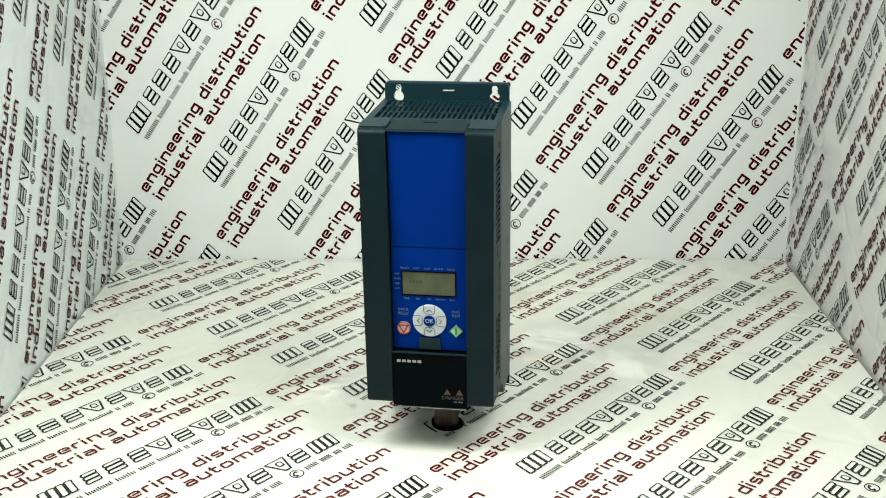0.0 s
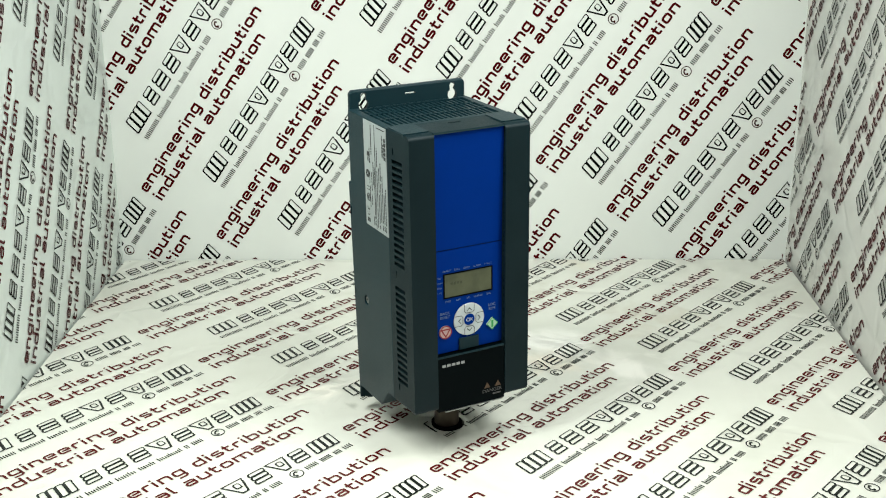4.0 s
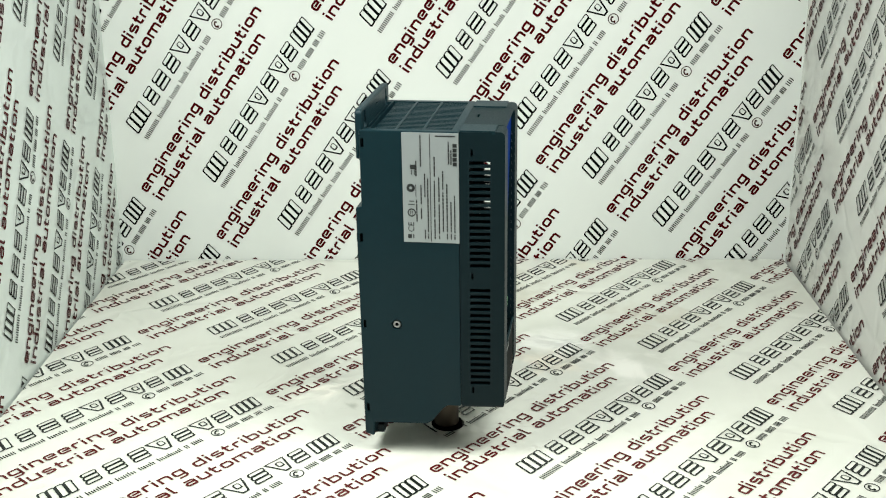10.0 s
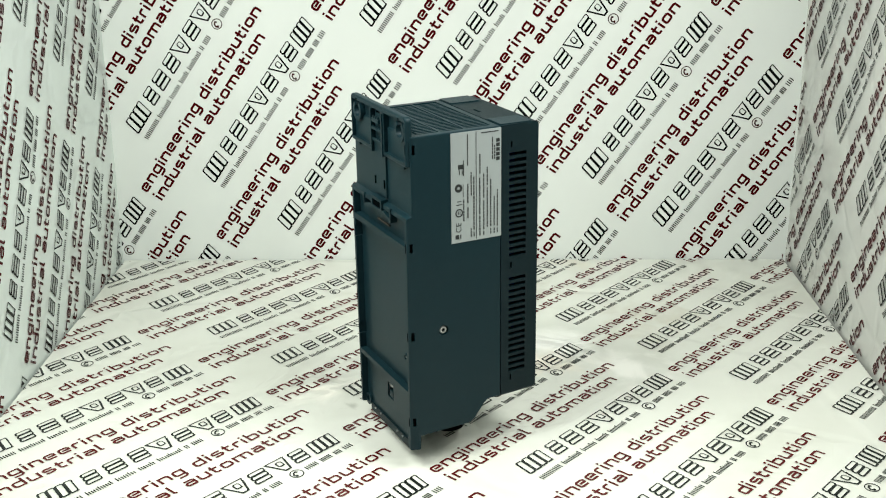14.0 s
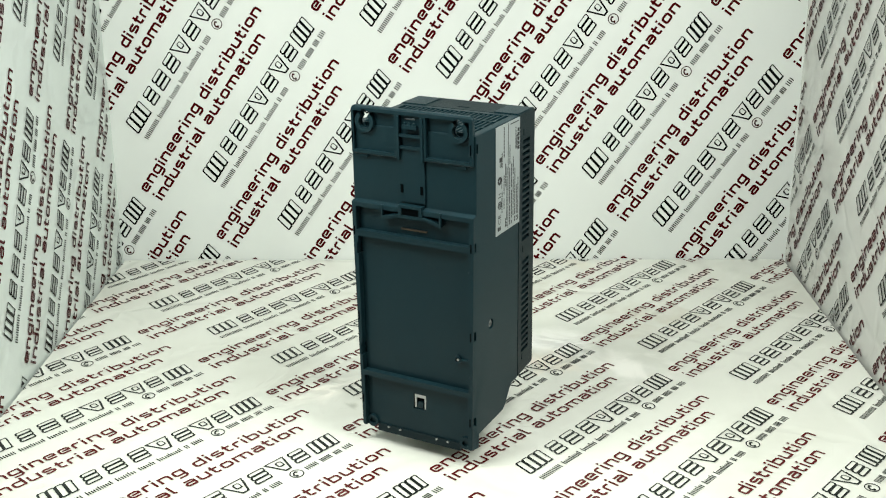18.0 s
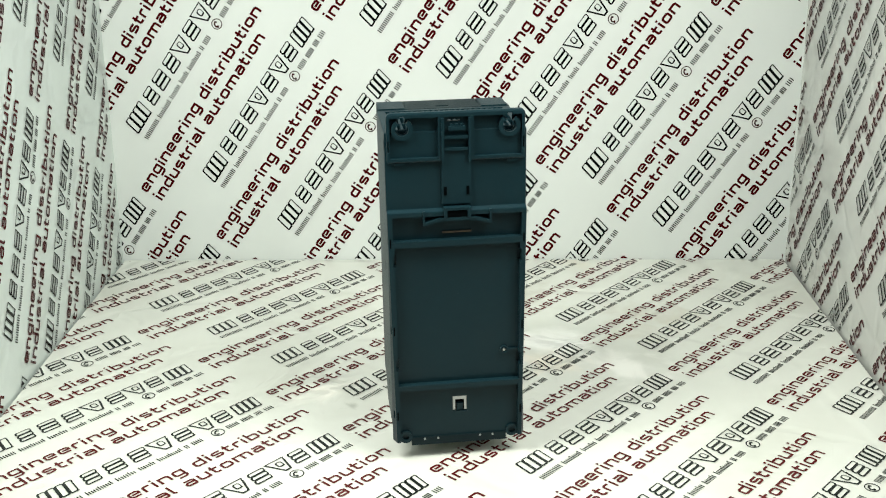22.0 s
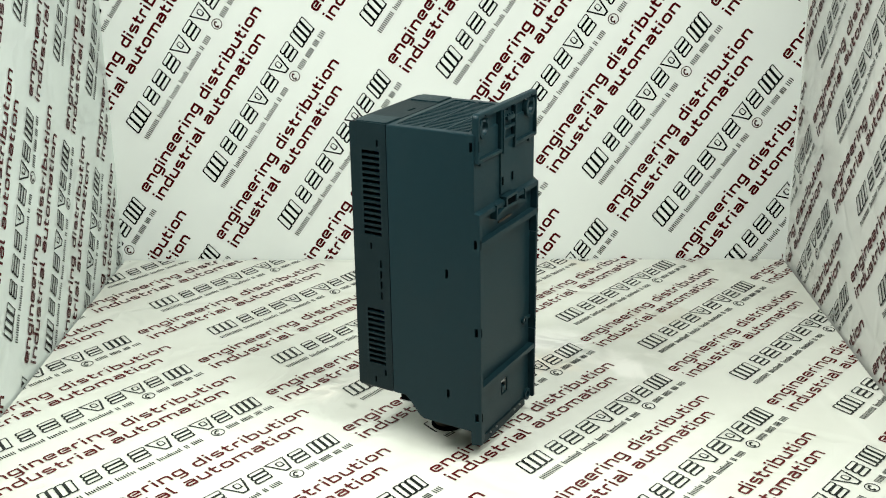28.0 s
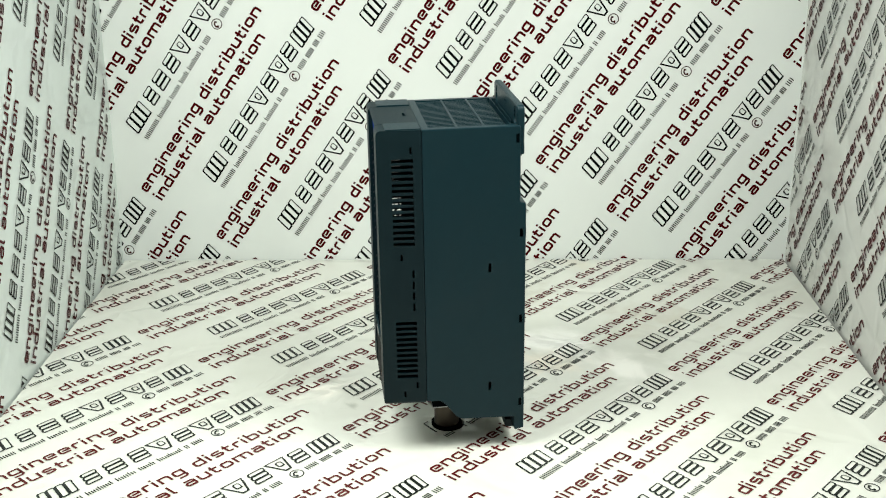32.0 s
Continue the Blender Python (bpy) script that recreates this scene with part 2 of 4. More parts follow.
# ---- lettering drawn in strokes: x-height 1, ascender 1.42, descender -0.42 ----
GLYPHS = {
    "a": (0.95, [[(0.12, 0.88), (0.7, 0.88), (0.83, 0.75), (0.83, 0.12)], [(0.83, 0.12), (0.25, 0.12), (0.12, 0.25), (0.12, 0.42), (0.25, 0.54), (0.83, 0.54)]]),
    "b": (0.95, [[(0.12, 1.42), (0.12, 0.12), (0.70, 0.12), (0.83, 0.25), (0.83, 0.75), (0.70, 0.88), (0.12, 0.88)]]),
    "d": (0.95, [[(0.83, 1.42), (0.83, 0.12), (0.25, 0.12), (0.12, 0.25), (0.12, 0.75), (0.25, 0.88), (0.83, 0.88)]]),
    "e": (0.95, [[(0.83, 0.12), (0.25, 0.12), (0.12, 0.25), (0.12, 0.75), (0.25, 0.88), (0.70, 0.88), (0.83, 0.75), (0.83, 0.50), (0.30, 0.50)]]),
    "g": (0.95, [[(0.83, 0.12), (0.25, 0.12), (0.12, 0.25), (0.12, 0.75), (0.25, 0.88), (0.83, 0.88), (0.83, -0.20), (0.70, -0.33), (0.15, -0.33)]]),
    "i": (0.32, [[(0.14, 0.0), (0.14, 1.0)], [(0.14, 1.18), (0.14, 1.42)]]),
    "l": (0.36, [[(0.13, 1.42), (0.13, 0.22), (0.23, 0.12), (0.34, 0.12)]]),
    "m": (1.45, [[(0.12, 0.0), (0.12, 0.88), (1.20, 0.88), (1.33, 0.75), (1.33, 0.0)], [(0.72, 0.88), (0.72, 0.0)]]),
    "n": (0.95, [[(0.12, 0.0), (0.12, 0.88), (0.70, 0.88), (0.83, 0.75), (0.83, 0.0)]]),
    "o": (0.95, [[(0.5, 0.12), (0.25, 0.12), (0.12, 0.25), (0.12, 0.75), (0.25, 0.88), (0.70, 0.88), (0.83, 0.75), (0.83, 0.25), (0.70, 0.12), (0.5, 0.12)]]),
    "r": (0.66, [[(0.12, 0.0), (0.12, 0.75), (0.25, 0.88), (0.62, 0.88)]]),
    "s": (0.92, [[(0.12, 0.12), (0.68, 0.12), (0.80, 0.24), (0.80, 0.40), (0.68, 0.50), (0.24, 0.50), (0.12, 0.60), (0.12, 0.76), (0.24, 0.88), (0.80, 0.88)]]),
    "t": (0.66, [[(0.20, 1.30), (0.20, 0.25), (0.33, 0.12), (0.60, 0.12)], [(0.0, 0.88), (0.60, 0.88)]]),
    "u": (0.95, [[(0.12, 1.0), (0.12, 0.25), (0.25, 0.12), (0.83, 0.12), (0.83, 1.0)]]),
}


def stroke(bm, pts, w, z, closed=False):
    """A flat mitred band of width w along pts."""
    n = len(pts)
    left, right = [], []
    for i in range(n):
        p = Vector(pts[i])
        a = Vector(pts[i - 1]) if i > 0 else (Vector(pts[-1]) if closed else None)
        b = Vector(pts[i + 1]) if i < n - 1 else (Vector(pts[0]) if closed else None)
        d0 = (p - a).normalized() if a is not None else (b - p).normalized()
        d1 = (b - p).normalized() if b is not None else d0
        t = d0 + d1
        t = t.normalized() if t.length > 1e-4 else d0
        nrm = Vector((-t.y, t.x))
        k = w / 2 / max(0.35, nrm.dot(Vector((-d0.y, d0.x))))
        left.append(bm.verts.new((*(p + nrm * k), z)))
        right.append(bm.verts.new((*(p - nrm * k), z)))
    for i in range(n if closed else n - 1):
        j = (i + 1) % n
        bm.faces.new((right[i], right[j], left[j], left[i]))


def word_width(text):
    return sum(0.62 if c == " " else GLYPHS[c][0] + 0.13 for c in text)


def letter_line(bm, text, x, y, length, height, weight=0.235):
    """One line of drawn letters from (x, y) on, stretched to the length."""
    k = length / word_width(text)
    for c in text:
        if c == " ":
            x += 0.62 * k
            continue
        for s, line in enumerate(GLYPHS[c][1]):
            stroke(bm, [(x + px * k, y + py * height) for px, py in line], weight * height, 0.00004 * s)
        x += (GLYPHS[c][0] + 0.13) * k


def bar(bm, x0, x1, y0, y1, z=0.0):
    bm.faces.new([bm.verts.new((x, y, z)) for x, y in ((x0, y0), (x1, y0), (x1, y1), (x0, y1))])


# one printed unit, in its own plane: x along the text, y up, the logo's upper corner at the origin
def slogan_print(weight=0.28):
    bm = bmesh.new()
    letter_line(bm, "engineering distribution", 0.2165, -0.0104, 0.2385, 0.0086, weight)
    letter_line(bm, "industrial automation", 0.2175, -0.0279, 0.2160, 0.0086, weight)
    return bm


LOGO_SLOTS = ((0.000, 0.034, 0), (0.036, 0.018, 1), (0.055, 0.021, 1), (0.077, 0.020, 1), (0.097, 0.021, 2), (0.118, 0.020, 1), (0.138, 0.020, 2), (0.157, 0.019, 1), (0.176, 0.030, 0))


def rounded(x0, x1, y0, y1, lean=0.0, cut=0.0012):
    """A leaning slab with clipped corners, from its upper side round to its lower one."""
    def p(x, y):
        return (x + lean * (y - y0) / (y1 - y0), y)
    return [p(x1 - cut, y1), p(x1, y1 - cut), p(x1, y0 + cut), p(x1 - cut, y0), p(x0 + cut, y0), p(x0, y0 + cut), p(x0, y1 - cut), p(x0 + cut, y1)]


def outlined(bm, shape, w=0.00105):
    """A hollow plain shape: a dark outline, heavier along its lower edge."""
    stroke(bm, shape, w, 0.0, True)
    k = len(shape) // 2
    stroke(bm, [Vector(p) + Vector((0.0003, -0.0005)) for p in shape[k - 2:]], w * 1.5, 0.00005)


def logo_print():
    """The maker's mark as a row of plain outlined bars and slabs."""
    bm = bmesh.new()
    top, low = 0.0, -0.0165
    for x, w, kind in LOGO_SLOTS:
        x0, x1 = x + 0.0008, x + w - 0.0016
        if kind == 0:
            # leaning slabs, side by side
            d = (x1 - x0 - 0.003) / 4
            for i in range(4):
                a = x0 + i * d
                outlined(bm, rounded(a + 0.0004, a + d - 0.0006, low, top, 0.0034, 0.0008))
        elif kind == 1:
            # three stacked bars, stepping aside
            h = (top - low) / 3
            for i, c in enumerate((0.0, 0.0010, 0.0020)):
                outlined(bm, rounded(x0 + c, x1 + c - 0.0030, low + i * h + 0.0010, low + (i + 1) * h - 0.0004, 0.0009, 0.0010), 0.00095)
        else:
            # a slab on its point
            c = (x0 + x1) / 2
            outlined(bm, [(x1, top), (x1 - 0.0012, top - 0.0026), (c + 0.0028, low), (c - 0.0022, low), (x0 + 0.0012, top - 0.0026), (x0, top)])
            outlined(bm, rounded(c - 0.0022, c + 0.0030, low + 0.0072, top - 0.0034, 0.0004, 0.0010), 0.0008)
    return bm


SMALL_WORDS = ((0.001, 0.026, 0.0050), (0.029, 0.051, 0.0056), (0.054, 0.071, 0.0056), (0.074, 0.088, 0.0056), (0.091, 0.113, 0.0056), (0.116, 0.120, 0.0054), (0.123, 0.133, 0.0054),
               (0.157, 0.169, 0.0054), (0.172, 0.183, 0.0054), (0.186, 0.193, 0.0054), (0.196, 0.205, 0.0054))


def address_print():
    """Small print as close upright bars."""
    bm = bmesh.new()
    for x0, x1, h in SMALL_WORDS:
        y = -0.0290
        figures = h < 0.0055
        n = max(2, round((x1 - x0) / 0.0020))
        for i in range(n):
            a = x0 + (x1 - x0) * i / n
            tall = 1.0 if figures or i % 5 == 0 else 0.76
            bar(bm, a + 0.00035, a + 0.00035 + 0.00100, y, y + h * tall)
    return bm


def sign_print():
    """A round telephone sign."""
    bm = bmesh.new()
    stroke(bm, disc(0.148, -0.0265, 0.0052, 20), 0.0009, 0.0, True)
    stroke(bm, [(0.1462, -0.0294), (0.1450, -0.0268), (0.1464, -0.0246), (0.1492, -0.0236)], 0.0014, 0.0)
    stroke(bm, [(0.1470, -0.0298), (0.1460, -0.0284)], 0.0024, 0.00004)
    stroke(bm, [(0.1482, -0.0248), (0.1496, -0.0240)], 0.0024, 0.00004)
    return bm


PRINTS = (("slogan_lettering", slogan_print, INK_RED, "dark red printed words engineering distribution, industrial automation"),
          ("logo_blocks", logo_print, INK_BLACK, "row of black outlined printed blocks"),
          ("small_print_bars", address_print, INK_BLACK, "line of fine black printed bars"),
          ("telephone_sign", sign_print, INK_BROWN, "small round brown printed telephone sign"))
PITCH = 0.0942


def print_sheet(sheet, to_world, phi, p0, scale, columns, inside, hole=None, weight=0.28, lift=0.0004, sheen_paled=False):
    """Prints staggered columns of units on a sheet. inside: half planes (x, y, nx, ny) of the sheet's own plane to keep."""
    c, s = math.cos(phi), math.sin(phi)
    shared = {}
    for name, make, ink, label in PRINTS:
        shared[name] = make(weight) if make is slogan_print else make()
    for a0, half in columns:
        for k in range(-12, 13):
            p = p0 + (k + (0.5 if half else 0.0)) * PITCH * scale
            ox, oy = a0 * c + p * s, a0 * s - p * c
            for name, make, ink, label in PRINTS:
                bm = shared[name].copy()
                for v in bm.verts:
                    x, y = v.co.x * scale, v.co.y * scale
                    v.co = (ox + x * c - y * s, oy + x * s + y * c, lift + v.co.z)
                for hx, hy, nx, ny in inside:
                    if not bm.verts:
                        break
                    d = [(v.co.x - hx) * nx + (v.co.y - hy) * ny for v in bm.verts]
                    if max(d) <= 0:
                        bm.clear()
                    elif min(d) < 0:
                        bmesh.ops.bisect_plane(bm, geom=bm.verts[:] + bm.edges[:] + bm.faces[:], plane_co=(hx, hy, 0), plane_no=(-nx, -ny, 0), clear_outer=True)
                if hole and bm.faces:
                    gone = [f for f in bm.faces if min((v.co.x ** 2 + v.co.y ** 2) for v in f.verts) < hole ** 2]
                    bmesh.ops.delete(bm, geom=gone, context="FACES")
                if not bm.faces:
                    bm.free()
                    continue
                for v in bm.verts:
                    v.co = to_world(v.co.x, v.co.y, v.co.z)
                if sheen_paled:
                    ink = SHEEN_RED if ink is INK_RED else SHEEN_BLACK
                part(name, bm, ink, sheet, label)
    for b in shared.values():
        b.free()


# ---- the display box: a floor sheet and three standing sheets ----
YB, AB, LB = 0.3752, -0.0217, 0.0147
XL, AL, LL = -0.3670, -0.0295, 0.0130
XR, AR, LR = 0.3712, 0.0107, -0.0067
FRONT, HIGH = -0.30, 0.46


def ripple(x, y, k):
    """Slow unevenness of a laminated sheet that stands freely."""
    return 0.00030 * math.sin(61 * x + 23 * y + k) + 0.00025 * math.sin(37 * x - 71 * y + 2.1 * k) + 0.00012 * math.sin(140 * y + 30 * x + k)


def on_back(x, y, z=0.0):
    return Vector((-0.38 + x * math.cos(AB), YB + x * math.sin(AB) + LB * y - z, y))


def on_floor(x, y, z=0.0):
    return Vector((x, y, z))


def on_left(x, y, z=0.0):
    return Vector((XL - x * math.sin(AL) + LL * y + z + ripple(x, y, 0.4), x * math.cos(AL), y))


def on_right(x, y, z=0.0):
    return Vector((XR + (0.452 - x) * math.sin(AR) + LR * y - z - ripple(x, y, 2.0), 0.452 - x * math.cos(AR), y))


def sheet(name, to_world, x0, x1, y0, y1, mat, label, thick=0.004, nx=90, ny=60):
    """A standing or lying sheet with thickness, its face slightly uneven."""
    bm = bmesh.new()
    rows = []
    for j in range(ny + 1):
        row = []
        for i in range(nx + 1):
            x, y = x0 + (x1 - x0) * i / nx, y0 + (y1 - y0) * j / ny
            row.append(bm.verts.new(to_world(x, y, 0.0)))
        rows.append(row)
    back = [[bm.verts.new(to_world(x0 + (x1 - x0) * i / nx, y0 + (y1 - y0) * j / ny, -thick)) for i in range(nx + 1)] for j in range(ny + 1)]
    for j in range(ny):
        for i in range(nx):
            bm.faces.new((rows[j][i], rows[j][i + 1], rows[j + 1][i + 1], rows[j + 1][i]))
            bm.faces.new((back[j][i], back[j + 1][i], back[j + 1][i + 1], back[j][i + 1]))
    for i in range(nx):
        bm.faces.new((rows[0][i + 1], rows[0][i], back[0][i], back[0][i + 1]))
        bm.faces.new((rows[ny][i], rows[ny][i + 1], back[ny][i + 1], back[ny][i]))
    for j in range(ny):
        bm.faces.new((rows[j][0], rows[j + 1][0], back[j + 1][0], back[j][0]))
        bm.faces.new((rows[j + 1][nx], rows[j][nx], back[j][nx], back[j + 1][nx]))
    bmesh.ops.recalc_face_normals(bm, faces=bm.faces[:])
    ob = new(name, mesh_of(name, bm, mat))
    return tagged(ob, label, "printed sheet", kind="structure")


def floor_sheet():
    bm = bmesh.new()
    def right_edge(y):
        return XR + 0.0107 * y - 0.0030
    outline = [(XL + 0.0295 * (FRONT - 0.25) + 0.0020, FRONT - 0.25), (right_edge(FRONT - 0.25), FRONT - 0.25), (right_edge(YB - 0.0178), YB - 0.0178), (XL + 0.0295 * 0.37 + 0.0024, YB - 0.0026)]
    prism(bm, outline, -0.004, 0.0, "z")
    cut = bmesh.new()
    prism(cut, [(0.002 + p[0], p[1]) for p in disc(0, 0, 0.0132, 32)], -0.02, 0.02, "z")
    bm = carve(bm, cut)
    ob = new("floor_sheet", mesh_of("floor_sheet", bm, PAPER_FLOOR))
    return tagged(ob, "white laminated floor sheet printed with slanting slogans, round hole in it", "printed sheet", kind="structure")


floor_ob = floor_sheet()
wall_back = sheet("wall_back", on_back, 0.012, 0.765, -0.03, HIGH, PAPER, "upright white printed backdrop sheet with slanting slogans")
wall_left = sheet("wall_left", on_left, FRONT, 0.383, -0.03, HIGH, PAPER_LIT, "creased printed side sheet with slanting slogans, the light put into its tone")
wall_right = sheet("wall_right", on_right, 0.070, 0.452 - FRONT, -0.03, HIGH, PAPER_SHADED, "creased printed side sheet with slanting slogans, the light put into its tone")

print_sheet(wall_back, on_back, radians(54.913), 0.0401, 1.0085, ((-0.1214, True), (0.1481, False), (0.3850, True), (-0.3565, False), (0.6545, False)),
            ((0.024, 0, 1, 0), (0.752, 0, -1, 0), (0, 0.001, 0, 1), (0, 0.455, 0, -1)))
print_sheet(floor_ob, on_floor, radians(48.129), -0.0122, 1.0, ((-0.5137, False), (-0.2778, True), (-0.0174, False), (0.2234, True), (-0.774, True), (0.4838, False)),
            ((XL + 0.002, 0.0, 1, -0.0278), (XR - 0.0034, 0.0, -1, 0.0107), (0, 0.368, 0, -1), (0, -0.40, 0, 1)), hole=0.0135, weight=0.235, sheen_paled=True)
print_sheet(wall_left, on_left, radians(57.426), 0.0091, 0.9915, ((-0.1559, True), (0.0718, False), (0.3388, True), (-0.4229, False), (0.5665, False)),
            ((0.366, 0, -1, 0), (-0.25, 0, 1, 0), (0, 0.001, 0, 1), (0, 0.455, 0, -1)), lift=0.0007)
print_sheet(wall_right, on_right, radians(54.362), 0.0611, 0.9991, ((-0.2283, False), (0.0049, True), (0.2695, False), (0.5027, True), (-0.4929, True)),
            ((0.096, 0, 1, 0), (0.70, 0, -1, 0), (0, 0.001, 0, 1), (0, 0.455, 0, -1)), lift=0.0007)

def seam_strip():
    """A dark brown strip in the gap along the foot of a side sheet."""
    bm = bmesh.new()
    prism(bm, [(XR + 0.0107 * y + d, y) for y, d in ((FRONT - 0.25, -0.0060), (FRONT - 0.25, 0.0010), (0.358, 0.0010), (0.358, -0.0060))], -0.0090, -0.0045, "z")
    tagged(new("trim", mesh_of("trim", bm, SEAM_BROWN)), "dark brown strip in the gap along the foot of a side sheet", "edge strip", kind="structure")


seam_strip()

# ---- plain room round the display box ----
def room():
    for name, r in (("ground", (-2.0, 2.0, -2.6, 1.6, -0.10, -0.030)), ("wall_room_back", (-2.0, 2.0, 1.5, 1.6, -0.030, 2.2)), ("wall_room_front", (-2.0, 2.0, -2.6, -2.5, -0.030, 2.2)),
                    ("wall_room_left", (-2.0, -1.9, -2.5, 1.5, -0.030, 2.2)), ("wall_room_right", (1.9, 2.0, -2.5, 1.5, -0.030, 2.2)), ("ceiling", (-2.0, 2.0, -2.6, 1.6, 2.2, 2.3))):
        tagged(new(name, mesh_of(name, boxes(r), UNDER if name == "ground" else ROOM)), "unseen ground under the display box, dark so that gaps look shaded" if name == "ground" else "plain light grey painted room surface", "room", kind="structure")


room()
# ---- the frequency inverter on its turning spindle ----
# device space: x to its own right seen from the front, front at -y, z up; 0.100 m wide
TOP, FRONT_Y, SEAM, BACK_Y = 0.2508, -0.0535, -0.0205, 0.0543


def built_text(body, size, mat, name, parent, place, label="", squeeze=1.0):
    """Flat lettering in the built-in font, as a mesh."""
    cu = bpy.data.curves.new(name, "FONT")
    cu.body, cu.size, cu.align_x, cu.align_y, cu.resolution_u = body, size, "CENTER", "CENTER", 3
    tmp = new("lettering", cu)
    dg = bpy.context.evaluated_depsgraph_get()
    dg.update()
    me = bpy.data.meshes.new_from_object(tmp.evaluated_get(dg))
    bpy.data.objects.remove(tmp)
    bpy.data.curves.remove(cu)
    me.materials.clear()
    me.materials.append(mat)
    me.transform(place @ Matrix.Diagonal((squeeze, 1, 1, 1)))
    ob = new(name, me)
    ob.parent = parent
    return tagged(ob, label)


def on_front(x, z, y):
    """A pose for print on the front: facing -y."""
    return pose(x, y, z, 90, 0, 0)


inverter = new("frequency_inverter")
inverter.scale = (1, 1, 1.0088)
tagged(inverter, "slate grey inverter with blue keypad front on a metal spindle", "inverter")


HOOKS = ((0.2418, 0.0466), (0.1720, 0.0497), (0.1050, 0.0497), (0.0368, 0.0497))


def rear_housing():
    bm = bmesh.new()
    prism(bm, [(SEAM, TOP), (0.0500, TOP), (0.0500, 0.1952), (BACK_Y, 0.1944), (BACK_Y, 0.0138), (0.0466, 0.0138), (0.0462, 0.0250), (0.0060, 0.0262), (0.0020, 0.0285), (-0.0065, 0.0395), (-0.0100, 0.0425), (SEAM, 0.0425)], -0.05, 0.05)
    soften(bm, 0.0012, 2)
    for v in bm.verts:
        if v.co.y > 0.051 and v.co.z < 0.198:
            v.co.x *= 1.0 - 0.045 * (0.198 - v.co.z) / 0.18
    cut = bmesh.new()
    for r in ((-0.0452, 0.0452, 0.0490, 0.07, 0.0608, 0.1683), (-0.0462, 0.0462, 0.0490, 0.07, 0.1728, 0.1908), (-0.0445, 0.0445, 0.0492, 0.07, 0.0050, 0.0568), (-0.0064, 0.0044, 0.0440, 0.07, 0.0352, 0.0476), (-0.0355, 0.0355, 0.0400, 0.07, 0.0050, 0.0118), (-0.0380, 0.0380, 0.0436, 0.0457, 0.2350, 0.27), (-0.0380, 0.0380, 0.0465, 0.0483, 0.2350, 0.27),
              (-0.0440, 0.0440, -0.0150, 0.0430, 0.2300, 0.2700), (-0.0470, 0.0470, -0.0600, -0.0180, 0.0480, 0.2470)):
        box(cut, *r)
    for z, y in HOOKS:
        for s in (-1, 1):
            box(cut, min(s * 0.06, s * 0.0472), max(s * 0.06, s * 0.0472), y, y + 0.0025, z - 0.0034, z + 0.0034)
    for z in (0.1468, 0.0522):
        box(cut, 0.0400, 0.06, 0.0265, 0.0288, z - 0.0035, z + 0.0035)
    prism(cut, disc(0.0268, 0.1061, 0.0039, 24), -0.06, -0.0474)
    for s in (-1, 1):
        prism(cut, disc(s * 0.0375, 0.2505, 0.0044, 18), 0.0440, 0.07, "y")
        for z in (0.1585, 0.0775):
            box(cut, s * 0.0452 - 0.0012, s * 0.0452 + 0.0012, 0.0480, 0.07, z - 0.0045, z + 0.0045)
    return carve(bm, cut)


housing = part("rear_housing", rear_housing(), PLASTIC, inverter, "slate grey moulded plastic rear housing")
# dark plates stand in for the shade in hook and rim slots
for z, y in HOOKS:
    for s in (-1, 1):
        part("hook_slot_shade", boxes((min(s * 0.0471, s * 0.0474), max(s * 0.0471, s * 0.0474), y + 0.0001, y + 0.0024, z - 0.0033, z + 0.0033)), DARK_PLASTIC_SHADE, housing, "dark plate for the shade in a hook slot")
for z in (0.1720, 0.1050, 0.0368):
    for s in (-1, 1):
        x = s * 0.0482 * (1.0 - 0.045 * (0.198 - z) / 0.18)
        part("rim_slot_shade", boxes((x - 0.0005, x + 0.0005, 0.0540, 0.0545, z - 0.0033, z + 0.0033)), DARK_PLASTIC_SHADE, housing, "dark plate in place of a shaded rim slot")
# dark liner added so that the grille slots look shaded inside
part("shadow_liner", boxes((-0.0435, 0.0435, -0.0145, 0.0405, 0.2302, 0.2306), (-0.0435, 0.0435, 0.0406, 0.0424, 0.2302, TOP - 0.0035)), DARK_PLASTIC_SHADE, housing, "dark liner added for the shade under the vent grille")


